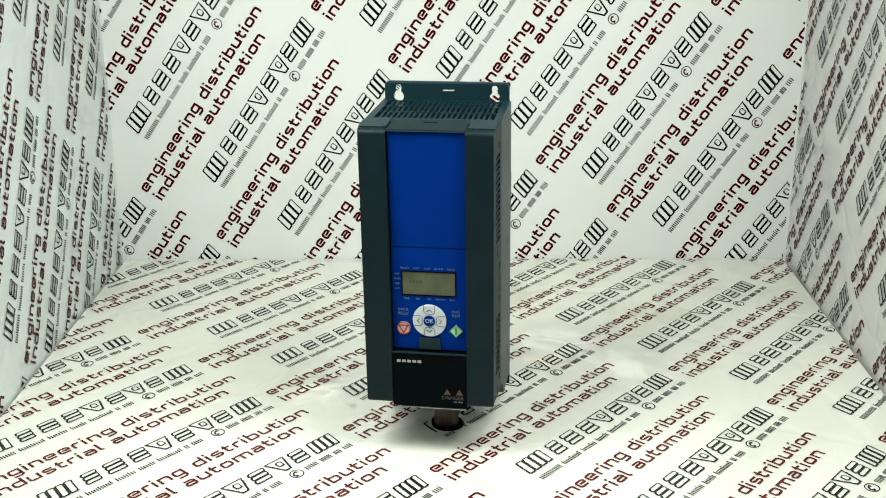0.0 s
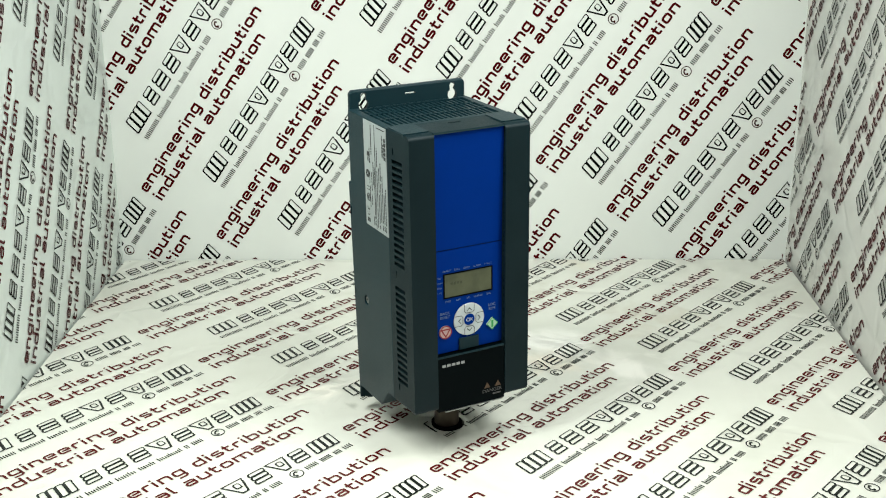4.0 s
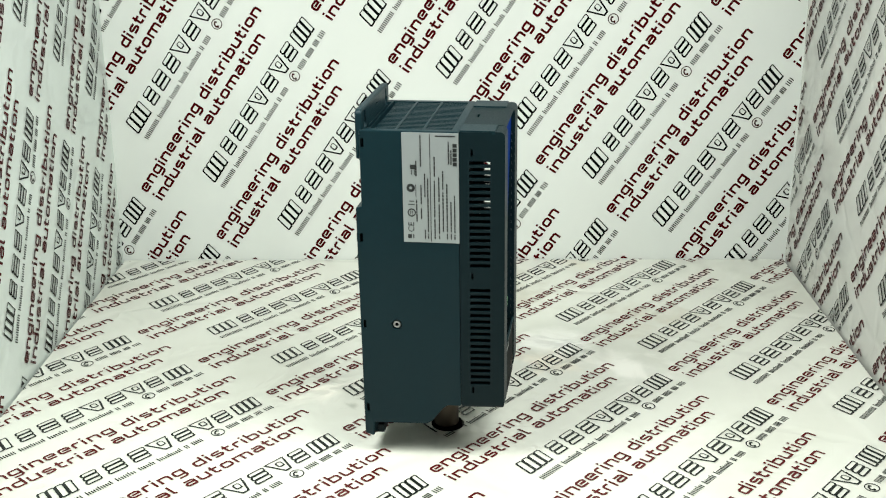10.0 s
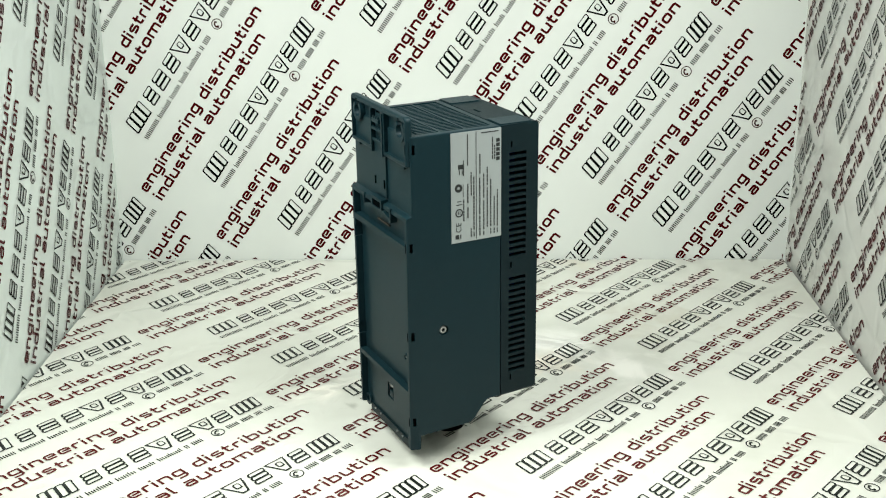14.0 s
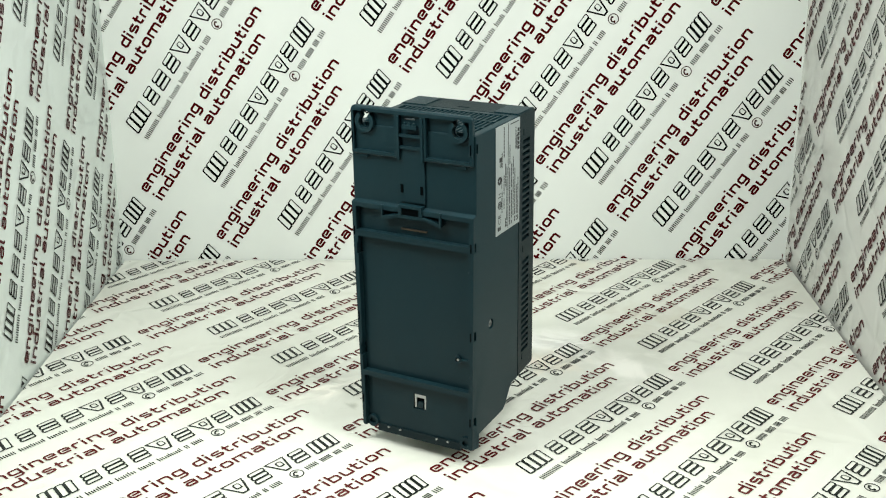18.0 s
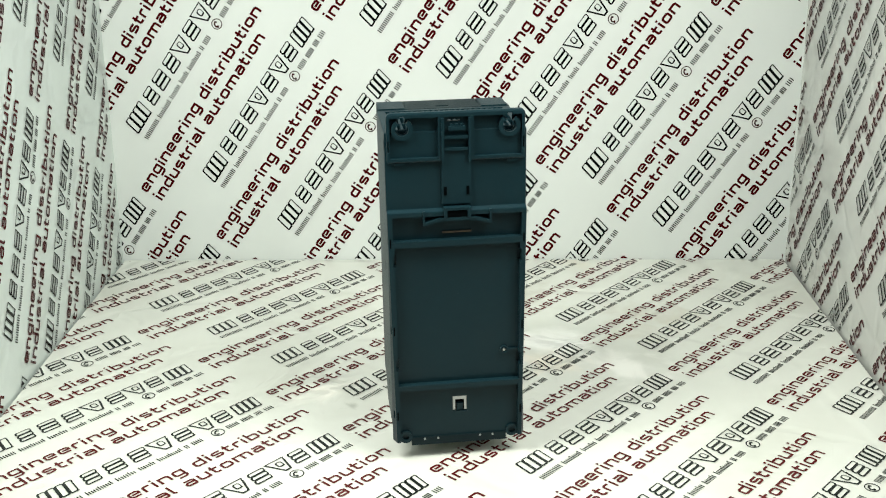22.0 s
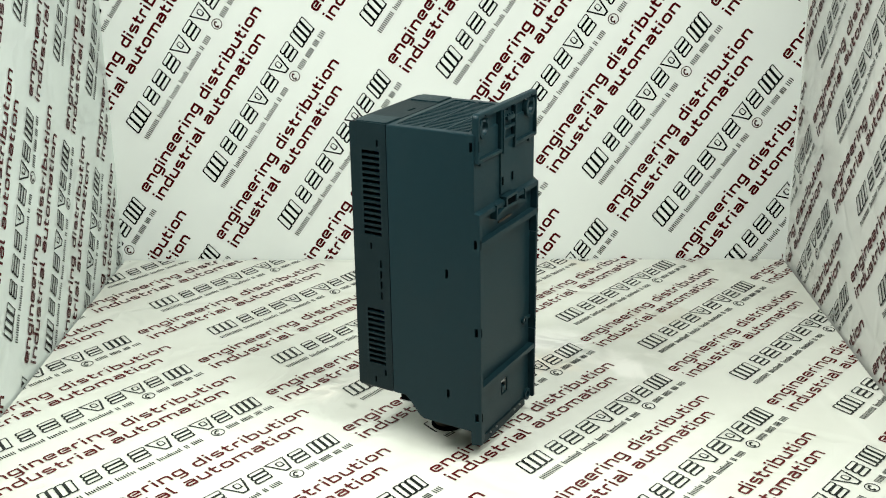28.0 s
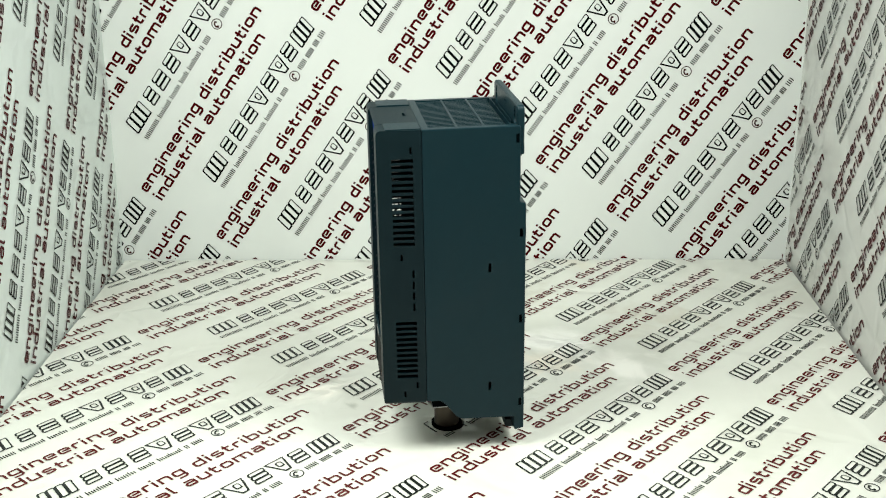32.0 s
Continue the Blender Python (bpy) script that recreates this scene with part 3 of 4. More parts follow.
def front_cover():
    bm = boxes((-0.05, 0.05, FRONT_Y, SEAM - 0.00008, 0.0415, TOP))
    soften(bm, 0.0055, 4, lambda e: all(abs(v.co.y - FRONT_Y) < 1e-5 for v in e.verts) and abs(e.verts[0].co.z - e.verts[1].co.z) > 0.01)
    soften(bm, 0.0035, 4, lambda e: all(v.co.z > TOP - 1e-5 and v.co.y < SEAM - 0.002 for v in e.verts) and any(f.normal.z < 0.5 for f in e.link_faces))
    soften(bm, 0.0032, 4, lambda e: all(v.co.z < 0.0432 for v in e.verts) and all(abs(v.co.x) > 0.0495 for v in e.verts))
    # the front is a little narrower than the rear
    for v in bm.verts:
        k = (SEAM - v.co.y) / (SEAM - FRONT_Y)
        v.co.x *= 1.0 - k * (0.038 if v.co.x > 0 else 0.045)
        v.co.y += k * 0.0012
    cut = boxes((-0.0282, 0.0282, -0.07, -0.0440, 0.0300, 0.2497), (-0.0458, 0.0458, -0.0440, -0.0100, 0.0450, 0.2480),
                (-0.0450, -0.0298, -0.0490, -0.0430, 0.0450, 0.2470), (0.0298, 0.0445, -0.0480, -0.0430, 0.0450, 0.2470))
    # side vent slots: long rows on the sticker's side, shorter ones on the other
    for z0, n in ((0.2290, 17), (0.1350, 16)):
        for i in range(n):
            z = z0 - i * (0.0752 / 16 if n == 17 else 0.0728 / 15)
            box(cut, -0.06, -0.0440, -0.0421, -0.0274, z - 0.0014, z + 0.0014)
    for z0, n, d in ((0.2290, 15, 0.0612), (0.1068, 11, 0.0424)):
        for i in range(n):
            z = z0 - i * d / (n - 1)
            box(cut, 0.0430, 0.06, -0.0419, -0.0266, z - 0.0014, z + 0.0014)
    for z in (0.2362, 0.1458, 0.0562):
        box(cut, -0.06, -0.0450, -0.0301, -0.0286, z - 0.0025, z + 0.0025)
    for z in (0.2362, 0.1578, 0.0498):
        box(cut, 0.0440, 0.06, -0.0372 if z < 0.2 else -0.0290, -0.0356 if z < 0.2 else -0.0274, z - 0.0025, z + 0.0025)
    box(cut, 0.0440, 0.06, -0.0279, -0.0263, 0.0545, 0.0594)
    for z in (0.1450, 0.1365, 0.1282, 0.1197):
        box(cut, 0.0440, 0.06, -0.0290, -0.0274, z - 0.0030, z + 0.0030)
    # slots in the inner flanks of the pillars
    for s in (-1, 1):
        for i in range(26):
            z = 0.232 - i * 0.0058
            if 0.154 > z > 0.137:
                continue
            box(cut, s * 0.029 - 0.0012, s * 0.029 + 0.0012, -0.0503, -0.0496, z - 0.0011, z + 0.0011)
    # grooves of the middle piece, and a latch slit, in the top
    for s in (-1, 1):
        box(cut, s * 0.0282 - 0.0004, s * 0.0282 + 0.0004, -0.07, -0.03, TOP - 0.0010, TOP + 0.01)
    box(cut, -0.0050, 0.0050, -0.0290, -0.0268, TOP - 0.002, TOP + 0.01)
    return carve(bm, cut)


cover = part("front_cover", front_cover(), COVER_PLASTIC, inverter, "slate grey front cover with side vent slots")


def smooth_bevels(ob):
    """Rounded edges shade softly while flat faces stay flat."""
    ob.data.shade_smooth()
    ob.data.set_sharp_from_angle(angle=radians(32))
    wn = ob.modifiers.new("soft_edges", "WEIGHTED_NORMAL")
    wn.keep_sharp = True


smooth_bevels(cover)
smooth_bevels(housing)
# inner circuit boards; light passes over and between them from side to side
for r in ((-0.002, 0.002, -0.0435, -0.0195, 0.1885, 0.1975), (-0.002, 0.002, -0.0435, -0.0195, 0.0455, 0.1735)):
    part("circuit_board", boxes(r), DARK_PLASTIC_SHADE, cover, "dark inner circuit board")
# added blockers keep light from showing through the latch slots
for x, y in ((-0.0440, -0.0293), (0.0430, -0.0282)):
    part("latch_slot_blocker", boxes((x, x + 0.0010, y - 0.0014, y + 0.0014, 0.2330, 0.2395)), DARK_PLASTIC_SHADE, cover, "dark blocker added behind a latch slot")
# bright metal chip added to make a glint between the slots
part("slot_glint", boxes((-0.0425, -0.0400, -0.0345, -0.0335, 0.1905, 0.1932)), STEEL, cover, "small bright piece added for a glint behind the slots")
for s in (-1, 1):
    cap = part("pillar_cap", soften(boxes((min(s * 0.0290, s * 0.0484), max(s * 0.0290, s * 0.0484), -0.0455, -0.0209, TOP - 0.0015, TOP + 0.0008)), 0.0007, 3), PLASTIC, cover)
    smooth_bevels(cap)


def grille():
    x0, x1, y0, y1, n = -0.0440, 0.0440, -0.0150, 0.0402, 22
    for i in range(1, n):
        x = x0 + (x1 - x0) * i / n
        if i == 1:
            first = part("grille_slat", boxes((-0.00075, 0.00075, y0, y1, TOP - 0.004, TOP - 0.0004)), PLASTIC, housing)
            first.location = (x, 0, 0)
        else:
            ob = new("grille_slat", first.data)
            ob.parent, ob.location = housing, (x, 0, 0)
    for y in (0.0052, 0.0245):
        part("grille_rail", boxes((x0, x1, y - 0.0007, y + 0.0007, TOP - 0.006, TOP)), PLASTIC, housing)


grille()


def flange():
    o = []
    for cx, cz, a0 in ((0.0450, 0.2609, 0), (-0.0450, 0.2609, 90)):
        o += [(cx + 0.0035 * math.cos(radians(a0 + k * 15)), cz + 0.0035 * math.sin(radians(a0 + k * 15))) for k in range(7)]
    o = [(-0.0485, 0.2296), (0.0485, 0.2296)] + o
    bm = prism(bmesh.new(), o, 0.0498, 0.0550, "y")
    soften(bm, 0.0011, 2)
    cut = bmesh.new()
    for x0, x1 in ((-0.0462, -0.0125), (0.0125, 0.0462), (-0.0085, 0.0085)):
        box(cut, x0, x1, 0.0509 if abs(x0) > 0.01 else 0.0525, 0.07, 0.2326 if abs(x0) > 0.01 else 0.2200, 0.2608)
    box(cut, -0.0030, 0.0060, 0.04, 0.07, 0.2574, 0.2587)
    for s in (-1, 1):
        box(cut, s * 0.0473 - 0.0006, s * 0.0473 + 0.0006, 0.0500, 0.07, 0.2375, 0.2455)
    return carve(bm, cut)


def keyhole_outline(cx):
    pts = [(cx + 0.0041 * math.cos(radians(a)), 0.2530 + 0.0041 * math.sin(radians(a))) for a in range(120, 421, 20)]
    return pts + [(cx + 0.0024, 0.2602), (cx + 0.0014, 0.2621), (cx - 0.0014, 0.2621), (cx - 0.0024, 0.2602)]


def holed_flange():
    bm = flange()
    for s in (-1, 1):
        bm = carve(bm, prism(bmesh.new(), keyhole_outline(s * 0.0375), 0.03, 0.07, "y"))
    return bm


def open_ring(c, r0, r1, lo, hi, a0, a1, n=24):
    """A raised rim open on one side, facing y."""
    angles = [radians(a0 + (a1 - a0) * i / n) for i in range(n + 1)]
    outline = [(c[0] + r1 * math.cos(a), c[1] + r1 * math.sin(a)) for a in angles] + [(c[0] + r0 * math.cos(a), c[1] + r0 * math.sin(a)) for a in reversed(angles)]
    return prism(bmesh.new(), outline, lo, hi, "y")


FLANGE_Y = -0.0022
plate = part("mounting_flange", holed_flange(), PLASTIC, inverter, "slate grey mounting flange with two keyholes")
for s in (-1, 1):
    part("keyhole_boss", open_ring((s * 0.0375, 0.2530), 0.0047, 0.0076, 0.0508, 0.0547, 125, 415), PLASTIC, plate)


plate.location = (0, FLANGE_Y, 0)
for s in (-1, 1):
    part("flange_tab", boxes((s * 0.0395 - 0.0035, s * 0.0395 + 0.0035, 0.0495, 0.0540, 0.2275, 0.2295)), PLASTIC, plate)


def back_details():
    # rail channel, clip and ribs of the back
    ch = part("rail_clip", boxes((-0.0105, 0.0105, 0.0500, 0.0515, 0.1985, 0.2380), (-0.0105, -0.0085, 0.0500, 0.0538, 0.2290, 0.2600), (0.0085, 0.0105, 0.0500, 0.0538, 0.2290, 0.2600),
                                 (-0.0085, 0.0085, 0.0515, 0.0535, 0.2455, 0.2475), (-0.0085, 0.0085, 0.0515, 0.0530, 0.2370, 0.2390)), PLASTIC, inverter, "sliding grey rail clip")
    # flat dark plates draw the shaded slots, and below them the clip's mouth
    part("clip_slot_shade", boxes((-0.0090, -0.0070, 0.0516, 0.0520, 0.2050, 0.2110)), DARK_PLASTIC_SHADE, ch)
    part("clip_slot_shade", boxes((0.0070, 0.0090, 0.0516, 0.0520, 0.2050, 0.2110)), DARK_PLASTIC_SHADE, ch)
    # a sprung bow with upright ends, and the framed mouth of the clip in its middle
    bow = [(-0.0245, 0.1945), (-0.0245, 0.1842), (-0.0228, 0.1842), (-0.0120, 0.1872), (0.0120, 0.1872), (0.0228, 0.1842), (0.0245, 0.1842), (0.0245, 0.1945),
           (0.0231, 0.1945), (0.0231, 0.1866), (0.0122, 0.1894), (-0.0122, 0.1894), (-0.0231, 0.1866), (-0.0231, 0.1945)]
    part("clip_spring", prism(bmesh.new(), bow, 0.0500, 0.0552, "y"), PLASTIC, ch)
    part("clip_mouth_frame", boxes((-0.0095, -0.0072, 0.0500, 0.0556, 0.1895, 0.1968), (0.0072, 0.0095, 0.0500, 0.0556, 0.1895, 0.1968), (-0.0072, 0.0072, 0.0500, 0.0556, 0.1948, 0.1968)), PLASTIC, ch)
    part("clip_mouth_shade", boxes((-0.0071, 0.0071, 0.0544, 0.05465, 0.1896, 0.1947)), DARK_PLASTIC_SHADE, ch, "dark plate for the shade in the mouth of the clip")
    part("rung_teeth", boxes((-0.0048, -0.0030, 0.0530, 0.0541, 0.2544, 0.2562), (-0.0010, 0.0008, 0.0530, 0.0541, 0.2544, 0.2562), (0.0026, 0.0042, 0.0530, 0.0541, 0.2544, 0.2562), (-0.0060, 0.0054, 0.0520, 0.0545, 0.2517, 0.2544)), PLASTIC, ch, "small moulded teeth")
    # metal in place of grey plastic puts in the highlight along this tongue
    part("clip_tongue", boxes((-0.0105, 0.0105, 0.0488, 0.0503, 0.1768, 0.1780)), BRASS, ch, "recessed clip tongue, given metal for the highlight along it")
    lt = part("earth_latch", boxes((-0.0062, -0.0044, 0.0466, 0.0480, 0.0356, 0.0474), (0.0024, 0.0042, 0.0466, 0.0480, 0.0356, 0.0474), (-0.0044, 0.0024, 0.0466, 0.0480, 0.0444, 0.0474)), STEEL, inverter, "small bright metal latch sunk in a dark hole")
    # dark plate deepens the shade at the back of the latch pocket
    part("latch_hole_shade", boxes((-0.0063, 0.0043, 0.0441, 0.0446, 0.0353, 0.0475)), DARK_PLASTIC_SHADE, lt)
    part("latch_tongue", boxes((-0.0034, 0.0014, 0.0450, 0.0485, 0.0360, 0.0412)), PLASTIC, lt)
    part("back_screw", prism(bmesh.new(), disc(-0.0345, 0.0836, 0.0010, 12), 0.0488, 0.0502, "y"), STEEL, inverter, "tiny bright screw head")
    part("screw_boss", ring(bmesh.new(), (-0.0345, 0.0836), 0.0019, 0.0031, 0.0488, 0.0509, "y", 20), PLASTIC, inverter, "grey ring round the screw head")
    part("screw_ridge", boxes((-0.0455, -0.0375, 0.0488, 0.0506, 0.0826, 0.0846)), PLASTIC, inverter)
    part("moulding_mark", prism(bmesh.new(), disc(-0.0005, 0.1295, 0.0006, 10), 0.0488, 0.0491, "y"), PLASTIC, inverter, "pale moulding dot")
    for s in (-1, 1):
        part("foot_eye", ring(bmesh.new(), (s * 0.0405, 0.0172), 0.0026, 0.0049, 0.0466, 0.0512, "y", 20), PLASTIC, inverter, "grey moulded foot eyelet")
    for x in (0.0262, 0.0160, -0.0160, -0.0256):
        part("terminal_screw", prism(bmesh.new(), disc(x, 0.0148, 0.0008, 12), 0.0485, 0.0515, "y"), STEEL, inverter, "small bright terminal screw")


back_details()


def screw_head():
    bm = bmesh.new()
    prism(bm, disc(0.0268, 0.1061, 0.0030, 22), -0.0492, -0.0474)
    soften(bm, 0.0005, 1)
    return carve(bm, prism(bmesh.new(), disc(0.0268, 0.1061, 0.0015, 6), -0.06, -0.0478))


side_screw = part("side_screw", screw_head(), STEEL, inverter, "bright socket-head screw in a recess")
# dark disc puts shade into the socket
part("screw_socket_shade", prism(bmesh.new(), disc(0.0268, 0.1061, 0.0014, 6), -0.0482, -0.0480), DARK_PLASTIC_SHADE, side_screw, "dark disc for the shade in the hexagon socket")


def sticker():
    bm = boxes((-0.05035, -0.04995, -0.0203, 0.0196, 0.1706, 0.2500))
    st = part("rating_sticker", bm, STICKER, inverter, "silvery white rating sticker with rows of fine print bars")
    X0, X1 = -0.0506, -0.0504

    def mark(*rows):
        bm = bmesh.new()
        for y0, y1, z0, z1 in rows:
            box(bm, X0, X1, y0, y1, z0, z1)
        part("sticker_print", bm, STICKER_INK, st, "grey-black print bars")
    mark((-0.0004, 0.0000, 0.1715, 0.2492))
    # brand mark as a plain bar broken into blocks
    mark(*[(-0.0190, -0.0162, 0.2268 + i * 0.0033, 0.2268 + i * 0.0033 + 0.0026) for i in range(5)])
    rnd = random.Random(4)
    # upright rows of fine print
    for y, z0, z1 in ((-0.0030, 0.1735, 0.1880), (-0.0030, 0.1895, 0.2160), (0.0040, 0.1735, 0.1800), (0.0017, 0.1735, 0.1770), (0.0017, 0.1785, 0.2180), (-0.0062, 0.1735, 0.1760),
                      (-0.0118, 0.1735, 0.1775), (-0.0118, 0.1790, 0.2140), (-0.0146, 0.1735, 0.1775), (-0.0146, 0.1790, 0.2010), (-0.0172, 0.1735, 0.1770), (-0.0172, 0.1785, 0.2060),
                      (-0.0132, 0.2280, 0.2440), (-0.0150, 0.2280, 0.2380), (0.0065, 0.2260, 0.2480), (0.0098, 0.2190, 0.2300), (0.0098, 0.1860, 0.2020),
                      (0.0065, 0.1990, 0.2130), (0.0065, 0.1880, 0.1960), (0.0038, 0.2040, 0.2210), (-0.0090, 0.1790, 0.2080), (-0.0090, 0.2100, 0.2230), (-0.0062, 0.1775, 0.1990), (-0.0062, 0.2010, 0.2190), (-0.0032, 0.2190, 0.2330)):
        rows, z = [], z0
        while z < z1:
            d = rnd.uniform(0.0012, 0.0030)
            rows.append((y - 0.0004, y + 0.0004, z, min(z1, z + d)))
            z += d + 0.0004
        mark(*rows)
    mark((-0.0180, -0.0040, 0.2475, 0.2482))
    mark((0.0100, 0.0140, 0.2240, 0.2272), (0.0106, 0.0110, 0.2200, 0.2236), (0.0128, 0.0132, 0.2200, 0.2236))
    mark((0.0120, 0.0128, 0.1735, 0.1765), (0.0138, 0.0165, 0.1735, 0.1765))
    part("round_mark", ring(bmesh.new(), (0.0138, 0.2105), 0.0011, 0.0030, X0, X1, "x", 20), STICKER_INK, st)
    part("round_mark", ring(bmesh.new(), (0.0135, 0.1925), 0.0022, 0.0030, X0, X1, "x", 22), STICKER_INK, st)
    mark((0.0126, 0.0130, 0.1912, 0.1938), (0.0139, 0.0144, 0.1912, 0.1938))
    mark((0.0112, 0.0158, 0.1982, 0.1987), (0.0118, 0.0152, 0.2006, 0.2011), (0.0100, 0.0104, 0.2040, 0.2130))
    turn = Matrix.Translation((-0.0506, 0.0138, 0.1818)) @ pose(0, 0, 0, 90, 0, -90) @ pose(0, 0, 0, 0, 0, 90)
    built_text("CE", 0.0062, STICKER_INK, "conformity_lettering", st, turn, "black printed letters C E")


sticker()


def keypad():
    py = -0.0468
    bm = soften(boxes((-0.0270, 0.0286, py, -0.0441, 0.1642, 0.2494)), 0.0006, 2)
    # the upper cover leans out until it is flush with the top
    for v in bm.verts:
        if v.co.y < -0.0455:
            v.co.y -= 0.0026 * (v.co.z - 0.1642) / 0.0852
    part("blue_cover", bm, BLUE, inverter, "smooth bright blue upper cover")
    kp = part("keypad_panel", soften(boxes((-0.0278, 0.0278, py, -0.0441, 0.0838, 0.1626)), 0.0005, 1), BLUE, inverter, "blue keypad panel with display and round key cluster")
    kp.location = (0.0006, 0, 0.0007)
    part("panel_joint", boxes((-0.0268, 0.0284, py + 0.0005, -0.0442, 0.1622, 0.1650)), JOINT, inverter, "dark blue joint between the front panels")
    by = -0.0505
    part("black_cover", soften(boxes((-0.0280, 0.0280, by - 0.0010, -0.0441, 0.0396, 0.0828)), 0.0005, 1), BLACK, inverter, "plain black lower terminal cover")
    bez = ring_frame(-0.0208, 0.0196, 0.1262, 0.1452, 0.0008, py - 0.0006, py + 0.0004)
    ds = part("display", boxes((-0.0203, 0.0187, py - 0.0002, py + 0.0002, 0.1269, 0.1446)), LCD, kp, "blank grey-green display window")
    part("display_bezel", bez, BLACK, ds)
    ghost = [(-0.0152 + 0.0026 * i, -0.0152 + 0.0026 * i + 0.0018, py - 0.00035, py - 0.00022, 0.1362 - 0.0003 * (i % 2), 0.1380) for i in range(4)]
    part("ghost_segments", boxes(*ghost), LCD_DARK, ds, "faint dark bars left on the display")
    cx, cz = -0.0005, 0.1070
    kk = part("key_disc", soften(prism(bmesh.new(), disc(cx, cz, 0.0126, 40), py - 0.0012, py, "y"), 0.0004, 1), WHITE, kp, "white round key cluster")
    part("ok_key", soften(prism(bmesh.new(), disc(cx, cz, 0.0044, 28), py - 0.0018, py - 0.0012, "y"), 0.0003, 1), BLUE, kk, "dark blue centre key")
    built_text("OK", 0.0042, WHITE, "ok_lettering", kk, on_front(cx, cz, py - 0.0020))
    for k in range(4):
        a = math.pi / 2 * k
        ux, uz = math.sin(a), math.cos(a)
        tx, tz = uz, -ux

        def spot(s, t):
            return (cx + ux * s + tx * t, cz + uz * s + tz * t)
        bm = bmesh.new()
        for line, w in ((((0.0070, -0.0020), (0.0090, 0.0), (0.0070, 0.0020)), 0.0006), (((0.0122, -0.0040), (0.0068, -0.0040), (0.0054, -0.0026), (0.0054, 0.0026), (0.0068, 0.0040), (0.0122, 0.0040)), 0.00045)):
            stroke(bm, [spot(*p) for p in line], w, 0.0)
        for v in bm.verts:
            v.co = (v.co.x, py - 0.0016, v.co.y)
        part("arrow_key", bm, STICKER_INK, kk, "grey outlined arrow key")
    sx, sz = -0.0200, 0.1003
    sk = part("stop_key", prism(bmesh.new(), disc(sx, sz, 0.0050, 28), py - 0.0008, py, "y"), PINK, kp, "pale round stop key with red triangle")
    part("stop_ring", ring(bmesh.new(), (sx, sz), 0.0044, 0.0051, py - 0.0011, py - 0.0008, "y"), RED, sk)
    bm = bmesh.new()
    stroke(bm, [(sx - 0.0034, sz + 0.0022), (sx, sz - 0.0036), (sx + 0.0034, sz + 0.0022)], 0.0010, 0.0, True)
    for v in bm.verts:
        v.co = (v.co.x, py - 0.0012, v.co.y)
    part("stop_triangle", bm, RED, sk)
    gx, gz = 0.0192, 0.0995
    gk = part("start_key", prism(bmesh.new(), [(gx - 0.0050, gz), (gx, gz - 0.0050), (gx + 0.0050, gz), (gx, gz + 0.0050)], py - 0.0008, py, "y"), PALE_GREEN, kp, "pale green diamond start key with green bar")
    bm = bmesh.new()
    stroke(bm, [(gx - 0.0046, gz), (gx, gz - 0.0046), (gx + 0.0046, gz), (gx, gz + 0.0046)], 0.0006, 0.0, True)
    stroke(bm, [(gx, gz - 0.0028), (gx, gz + 0.0028)], 0.0018, 0.00003)
    for v in bm.verts:
        v.co = (v.co.x, py - 0.0010 - v.co.z, v.co.y)
    part("start_bar", bm, GREEN, gk)
    part("grip_notch", soften(boxes((-0.0088, 0.0074, py - 0.0014, py, 0.0842, 0.0930)), 0.0008, 2), PLASTIC, kp, "dark grey grip tab")
    for t, x, z in (("READY", -0.0180, 0.1472), ("RUN", -0.0098, 0.1472), ("STOP", -0.0018, 0.1472), ("ALARM", 0.0068, 0.1472), ("FAULT", 0.0160, 0.1472),
                    ("REF", -0.0240, 0.1425), ("MON", -0.0240, 0.1387), ("PAR", -0.0240, 0.1349), ("SYS", -0.0240, 0.1311),
                    ("FWD", -0.0172, 0.1236), ("REV", -0.0088, 0.1236), ("I/O", -0.0005, 0.1236), ("KEYPAD", 0.0078, 0.1236), ("BUS", 0.0165, 0.1236)):
        built_text(t, 0.0021, FADED, "status_lettering", kp, on_front(x, z, py - 0.0002), "faint pale status word")
    for t, x, z in (("BACK", -0.0200, 0.1148), ("RESET", -0.0200, 0.1116), ("LOC", 0.0192, 0.1145), ("REM", 0.0192, 0.1113)):
        built_text(t, 0.0031, FADED, "key_lettering", kp, on_front(x, z, py - 0.0002), "faint pale key caption")
    bc = bpy.data.objects["black_cover"]
    part("cover_lip", soften(boxes((-0.0278, 0.0278, by - 0.0016, by - 0.0002, 0.0826, 0.0837)), 0.0003, 1), PLASTIC, bc, "grey lip of the terminal cover")
    bm = bmesh.new()
    for i in range(5):
        x = -0.0244 + i * 0.0039
        box(bm, x, x + 0.0028, by - 0.0012, by - 0.0010, 0.0752, 0.0772)
    part("brand_blocks", bm, GREY_PRINT, bc, "row of pale printed blocks")
    for x in (0.0132, 0.0224):
        bm = prism(bmesh.new(), [(x - 0.0026, 0.0504), (x + 0.0026, 0.0504), (x, 0.0550)], by - 0.0012, by - 0.0010, "y")
        part("warning_triangle", bm, AMBER, bc, "dull amber warning triangle")
    built_text("DANGER", 0.0040, DIM_PRINT, "danger_lettering", bc, on_front(0.0174, 0.0478, by - 0.0012), "pale printed word DANGER", 1.05)
    part("small_print_bar", boxes((0.0180, 0.0205, by - 0.0012, by - 0.0010, 0.0440, 0.0452), (0.0212, 0.0248, by - 0.0012, by - 0.0010, 0.0440, 0.0452)), DIM_PRINT, bc)


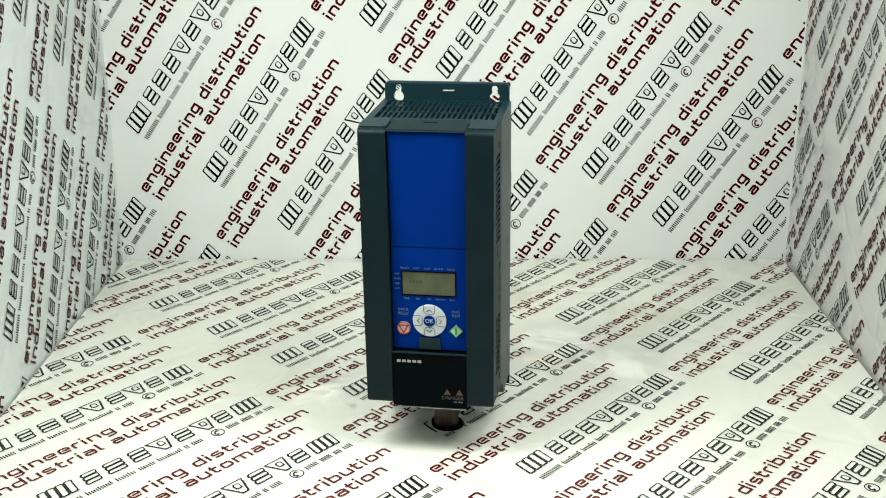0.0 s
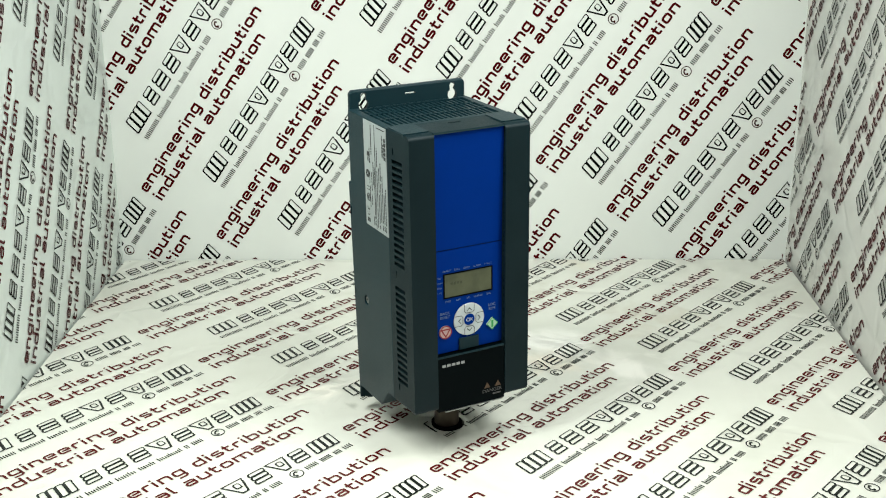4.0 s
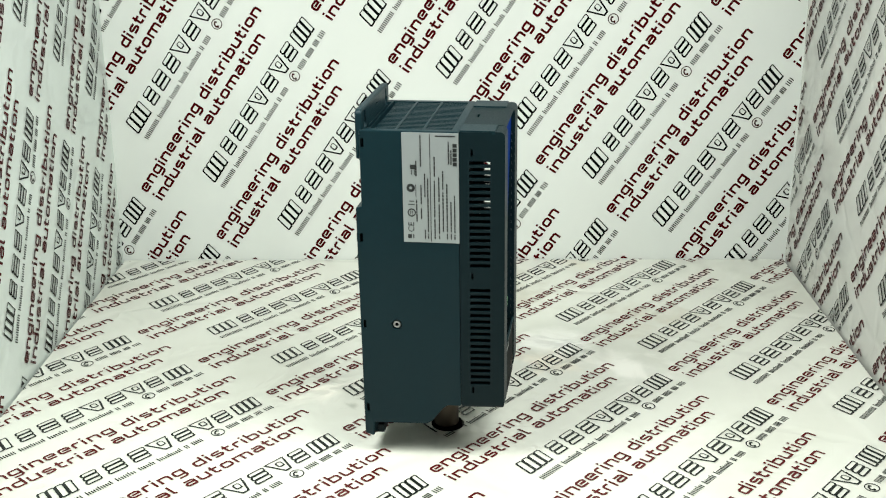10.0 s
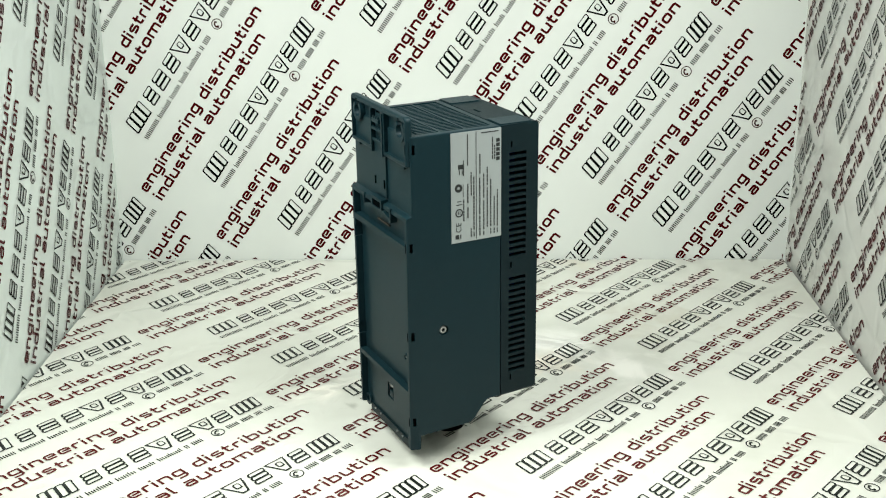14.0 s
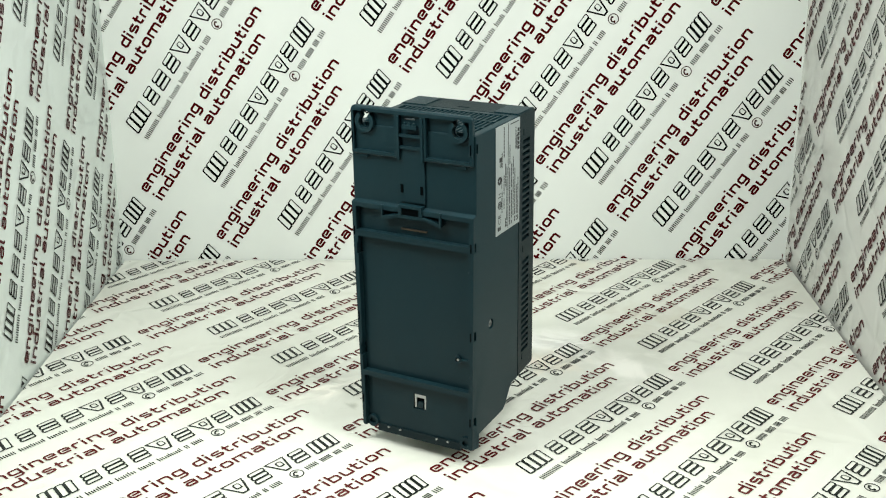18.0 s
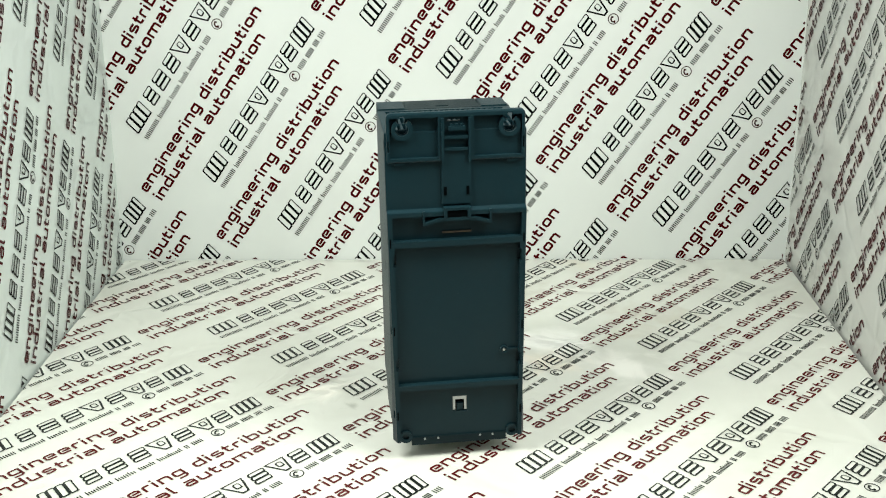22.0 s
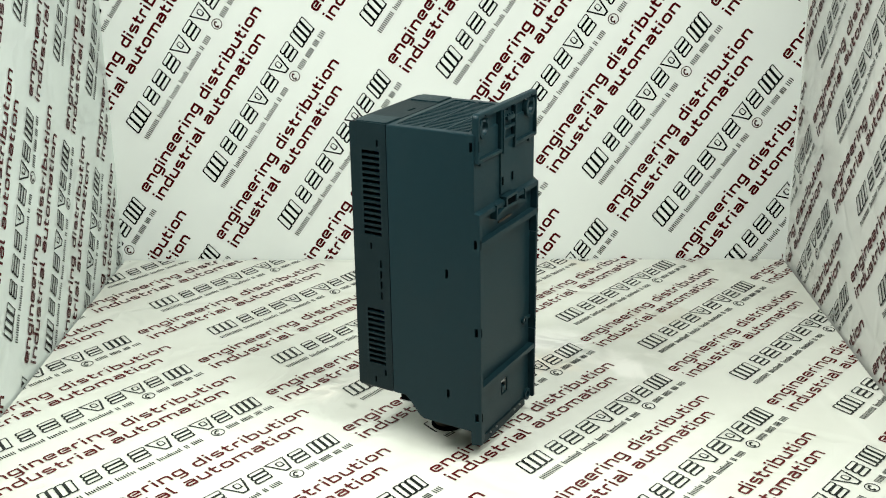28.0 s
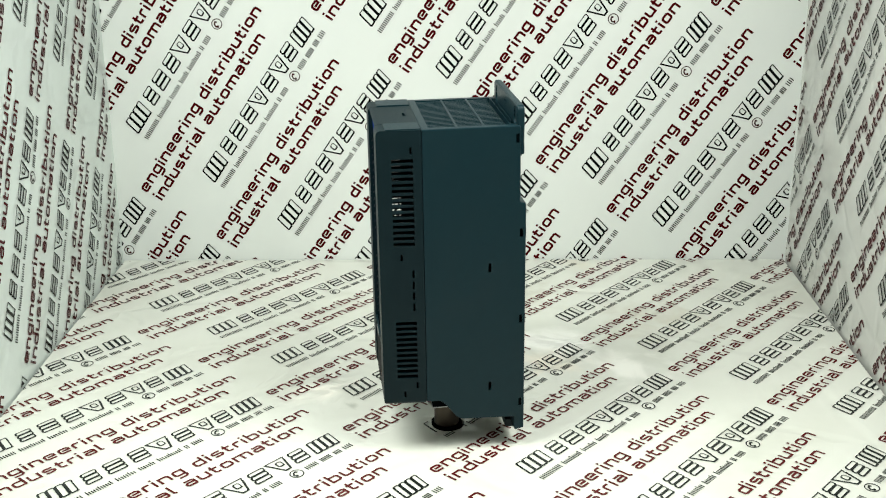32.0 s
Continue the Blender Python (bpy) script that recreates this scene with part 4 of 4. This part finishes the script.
def ring_frame(x0, x1, z0, z1, w, y0, y1):
    return boxes((x0, x1, y0, y1, z0, z0 + w), (x0, x1, y0, y1, z1 - w, z1), (x0, x0 + w, y0, y1, z0 + w, z1 - w), (x1 - w, x1, y0, y1, z0 + w, z1 - w))


keypad()


def underside():
    # thin bright earthing plate under the front cover
    pl = part("earthing_plate", boxes((-0.0220, 0.0270, -0.0500, -0.0080, 0.0380, 0.0386)), BRASS, inverter, "thin dull metal earthing plate")
    part("plate_lip", boxes((-0.0220, 0.0270, -0.0510, -0.0499, 0.0380, 0.0386)), STEEL, pl)
    part("plate_tongue", boxes((-0.0120, 0.0080, -0.0300, -0.0162, 0.0368, 0.0380)), STEEL, pl)
    part("terminal_block", boxes((-0.0200, 0.0470, -0.0155, -0.0050, 0.0366, 0.0426)), DARK_PLASTIC_SHADE, inverter, "dark terminal block under the housing")
    part("block_plate", boxes((-0.0200, 0.0474, -0.0160, -0.0040, 0.0360, 0.0365)), STEEL, pl)
    part("terminal_strip", boxes((-0.0360, 0.0360, 0.0420, 0.0505, 0.0096, 0.0160)), COVER_PLASTIC, inverter, "dark terminal strip between the feet")
    # solid dark plate drawn for the shaded opening under the cover
    part("underside_shade", boxes((-0.0465, 0.0465, -0.0500, -0.0080, 0.0425, 0.0440)), DARK_PLASTIC_SHADE, inverter, "dark plate for the shade of the open underside")


underside()

spindle = new("turning_spindle")
tagged(spindle, "short brownish metal spindle rising through the floor sheet", "spindle")


def spindle_parts():
    part("spindle_post", soften(prism(bmesh.new(), disc(0, 0, 0.0098, 40), -0.0300, 0.0384, "z"), 0.0008, 2), BRASS, spindle, "brownish metal post", True)
    part("spindle_collar", ring(bmesh.new(), (0, 0), 0.0099, 0.0122, -0.0300, 0.0022, "z", 40), DARK_PLASTIC_SHADE, spindle, "black collar ring")


spindle_parts()

# axis of the turning, leaning slightly away from the camera
LEAN = pose(0.0006, 0, 0, 0, -0.30, 0) @ pose(0, 0, 0, -0.95, 0, 0)


TURN = ((0.0, -9.1), (5.0, 35.8), (10.5, 85.8), (15.0, 125.0), (20.0, 169.1), (25.0, 213.7), (31.0, 268.2), (32.0, 277.2))


def turned(t):
    """The turn at t seconds: a nearly even pace."""
    return float(np.interp(t, [n[0] for n in TURN], [n[1] for n in TURN]))


def motions():
    times = [0.5 * i for i in range(65)]
    walk(inverter, [(t, LEAN @ pose(0, 0, 0, 0, 0, turned(t)) @ pose(-0.0037, 0.0004, 0.0009)) for t in times])
    walk(spindle, [(t, pose(0.0010, 0, 0, 0, 0, turned(t))) for t in times])


motions()
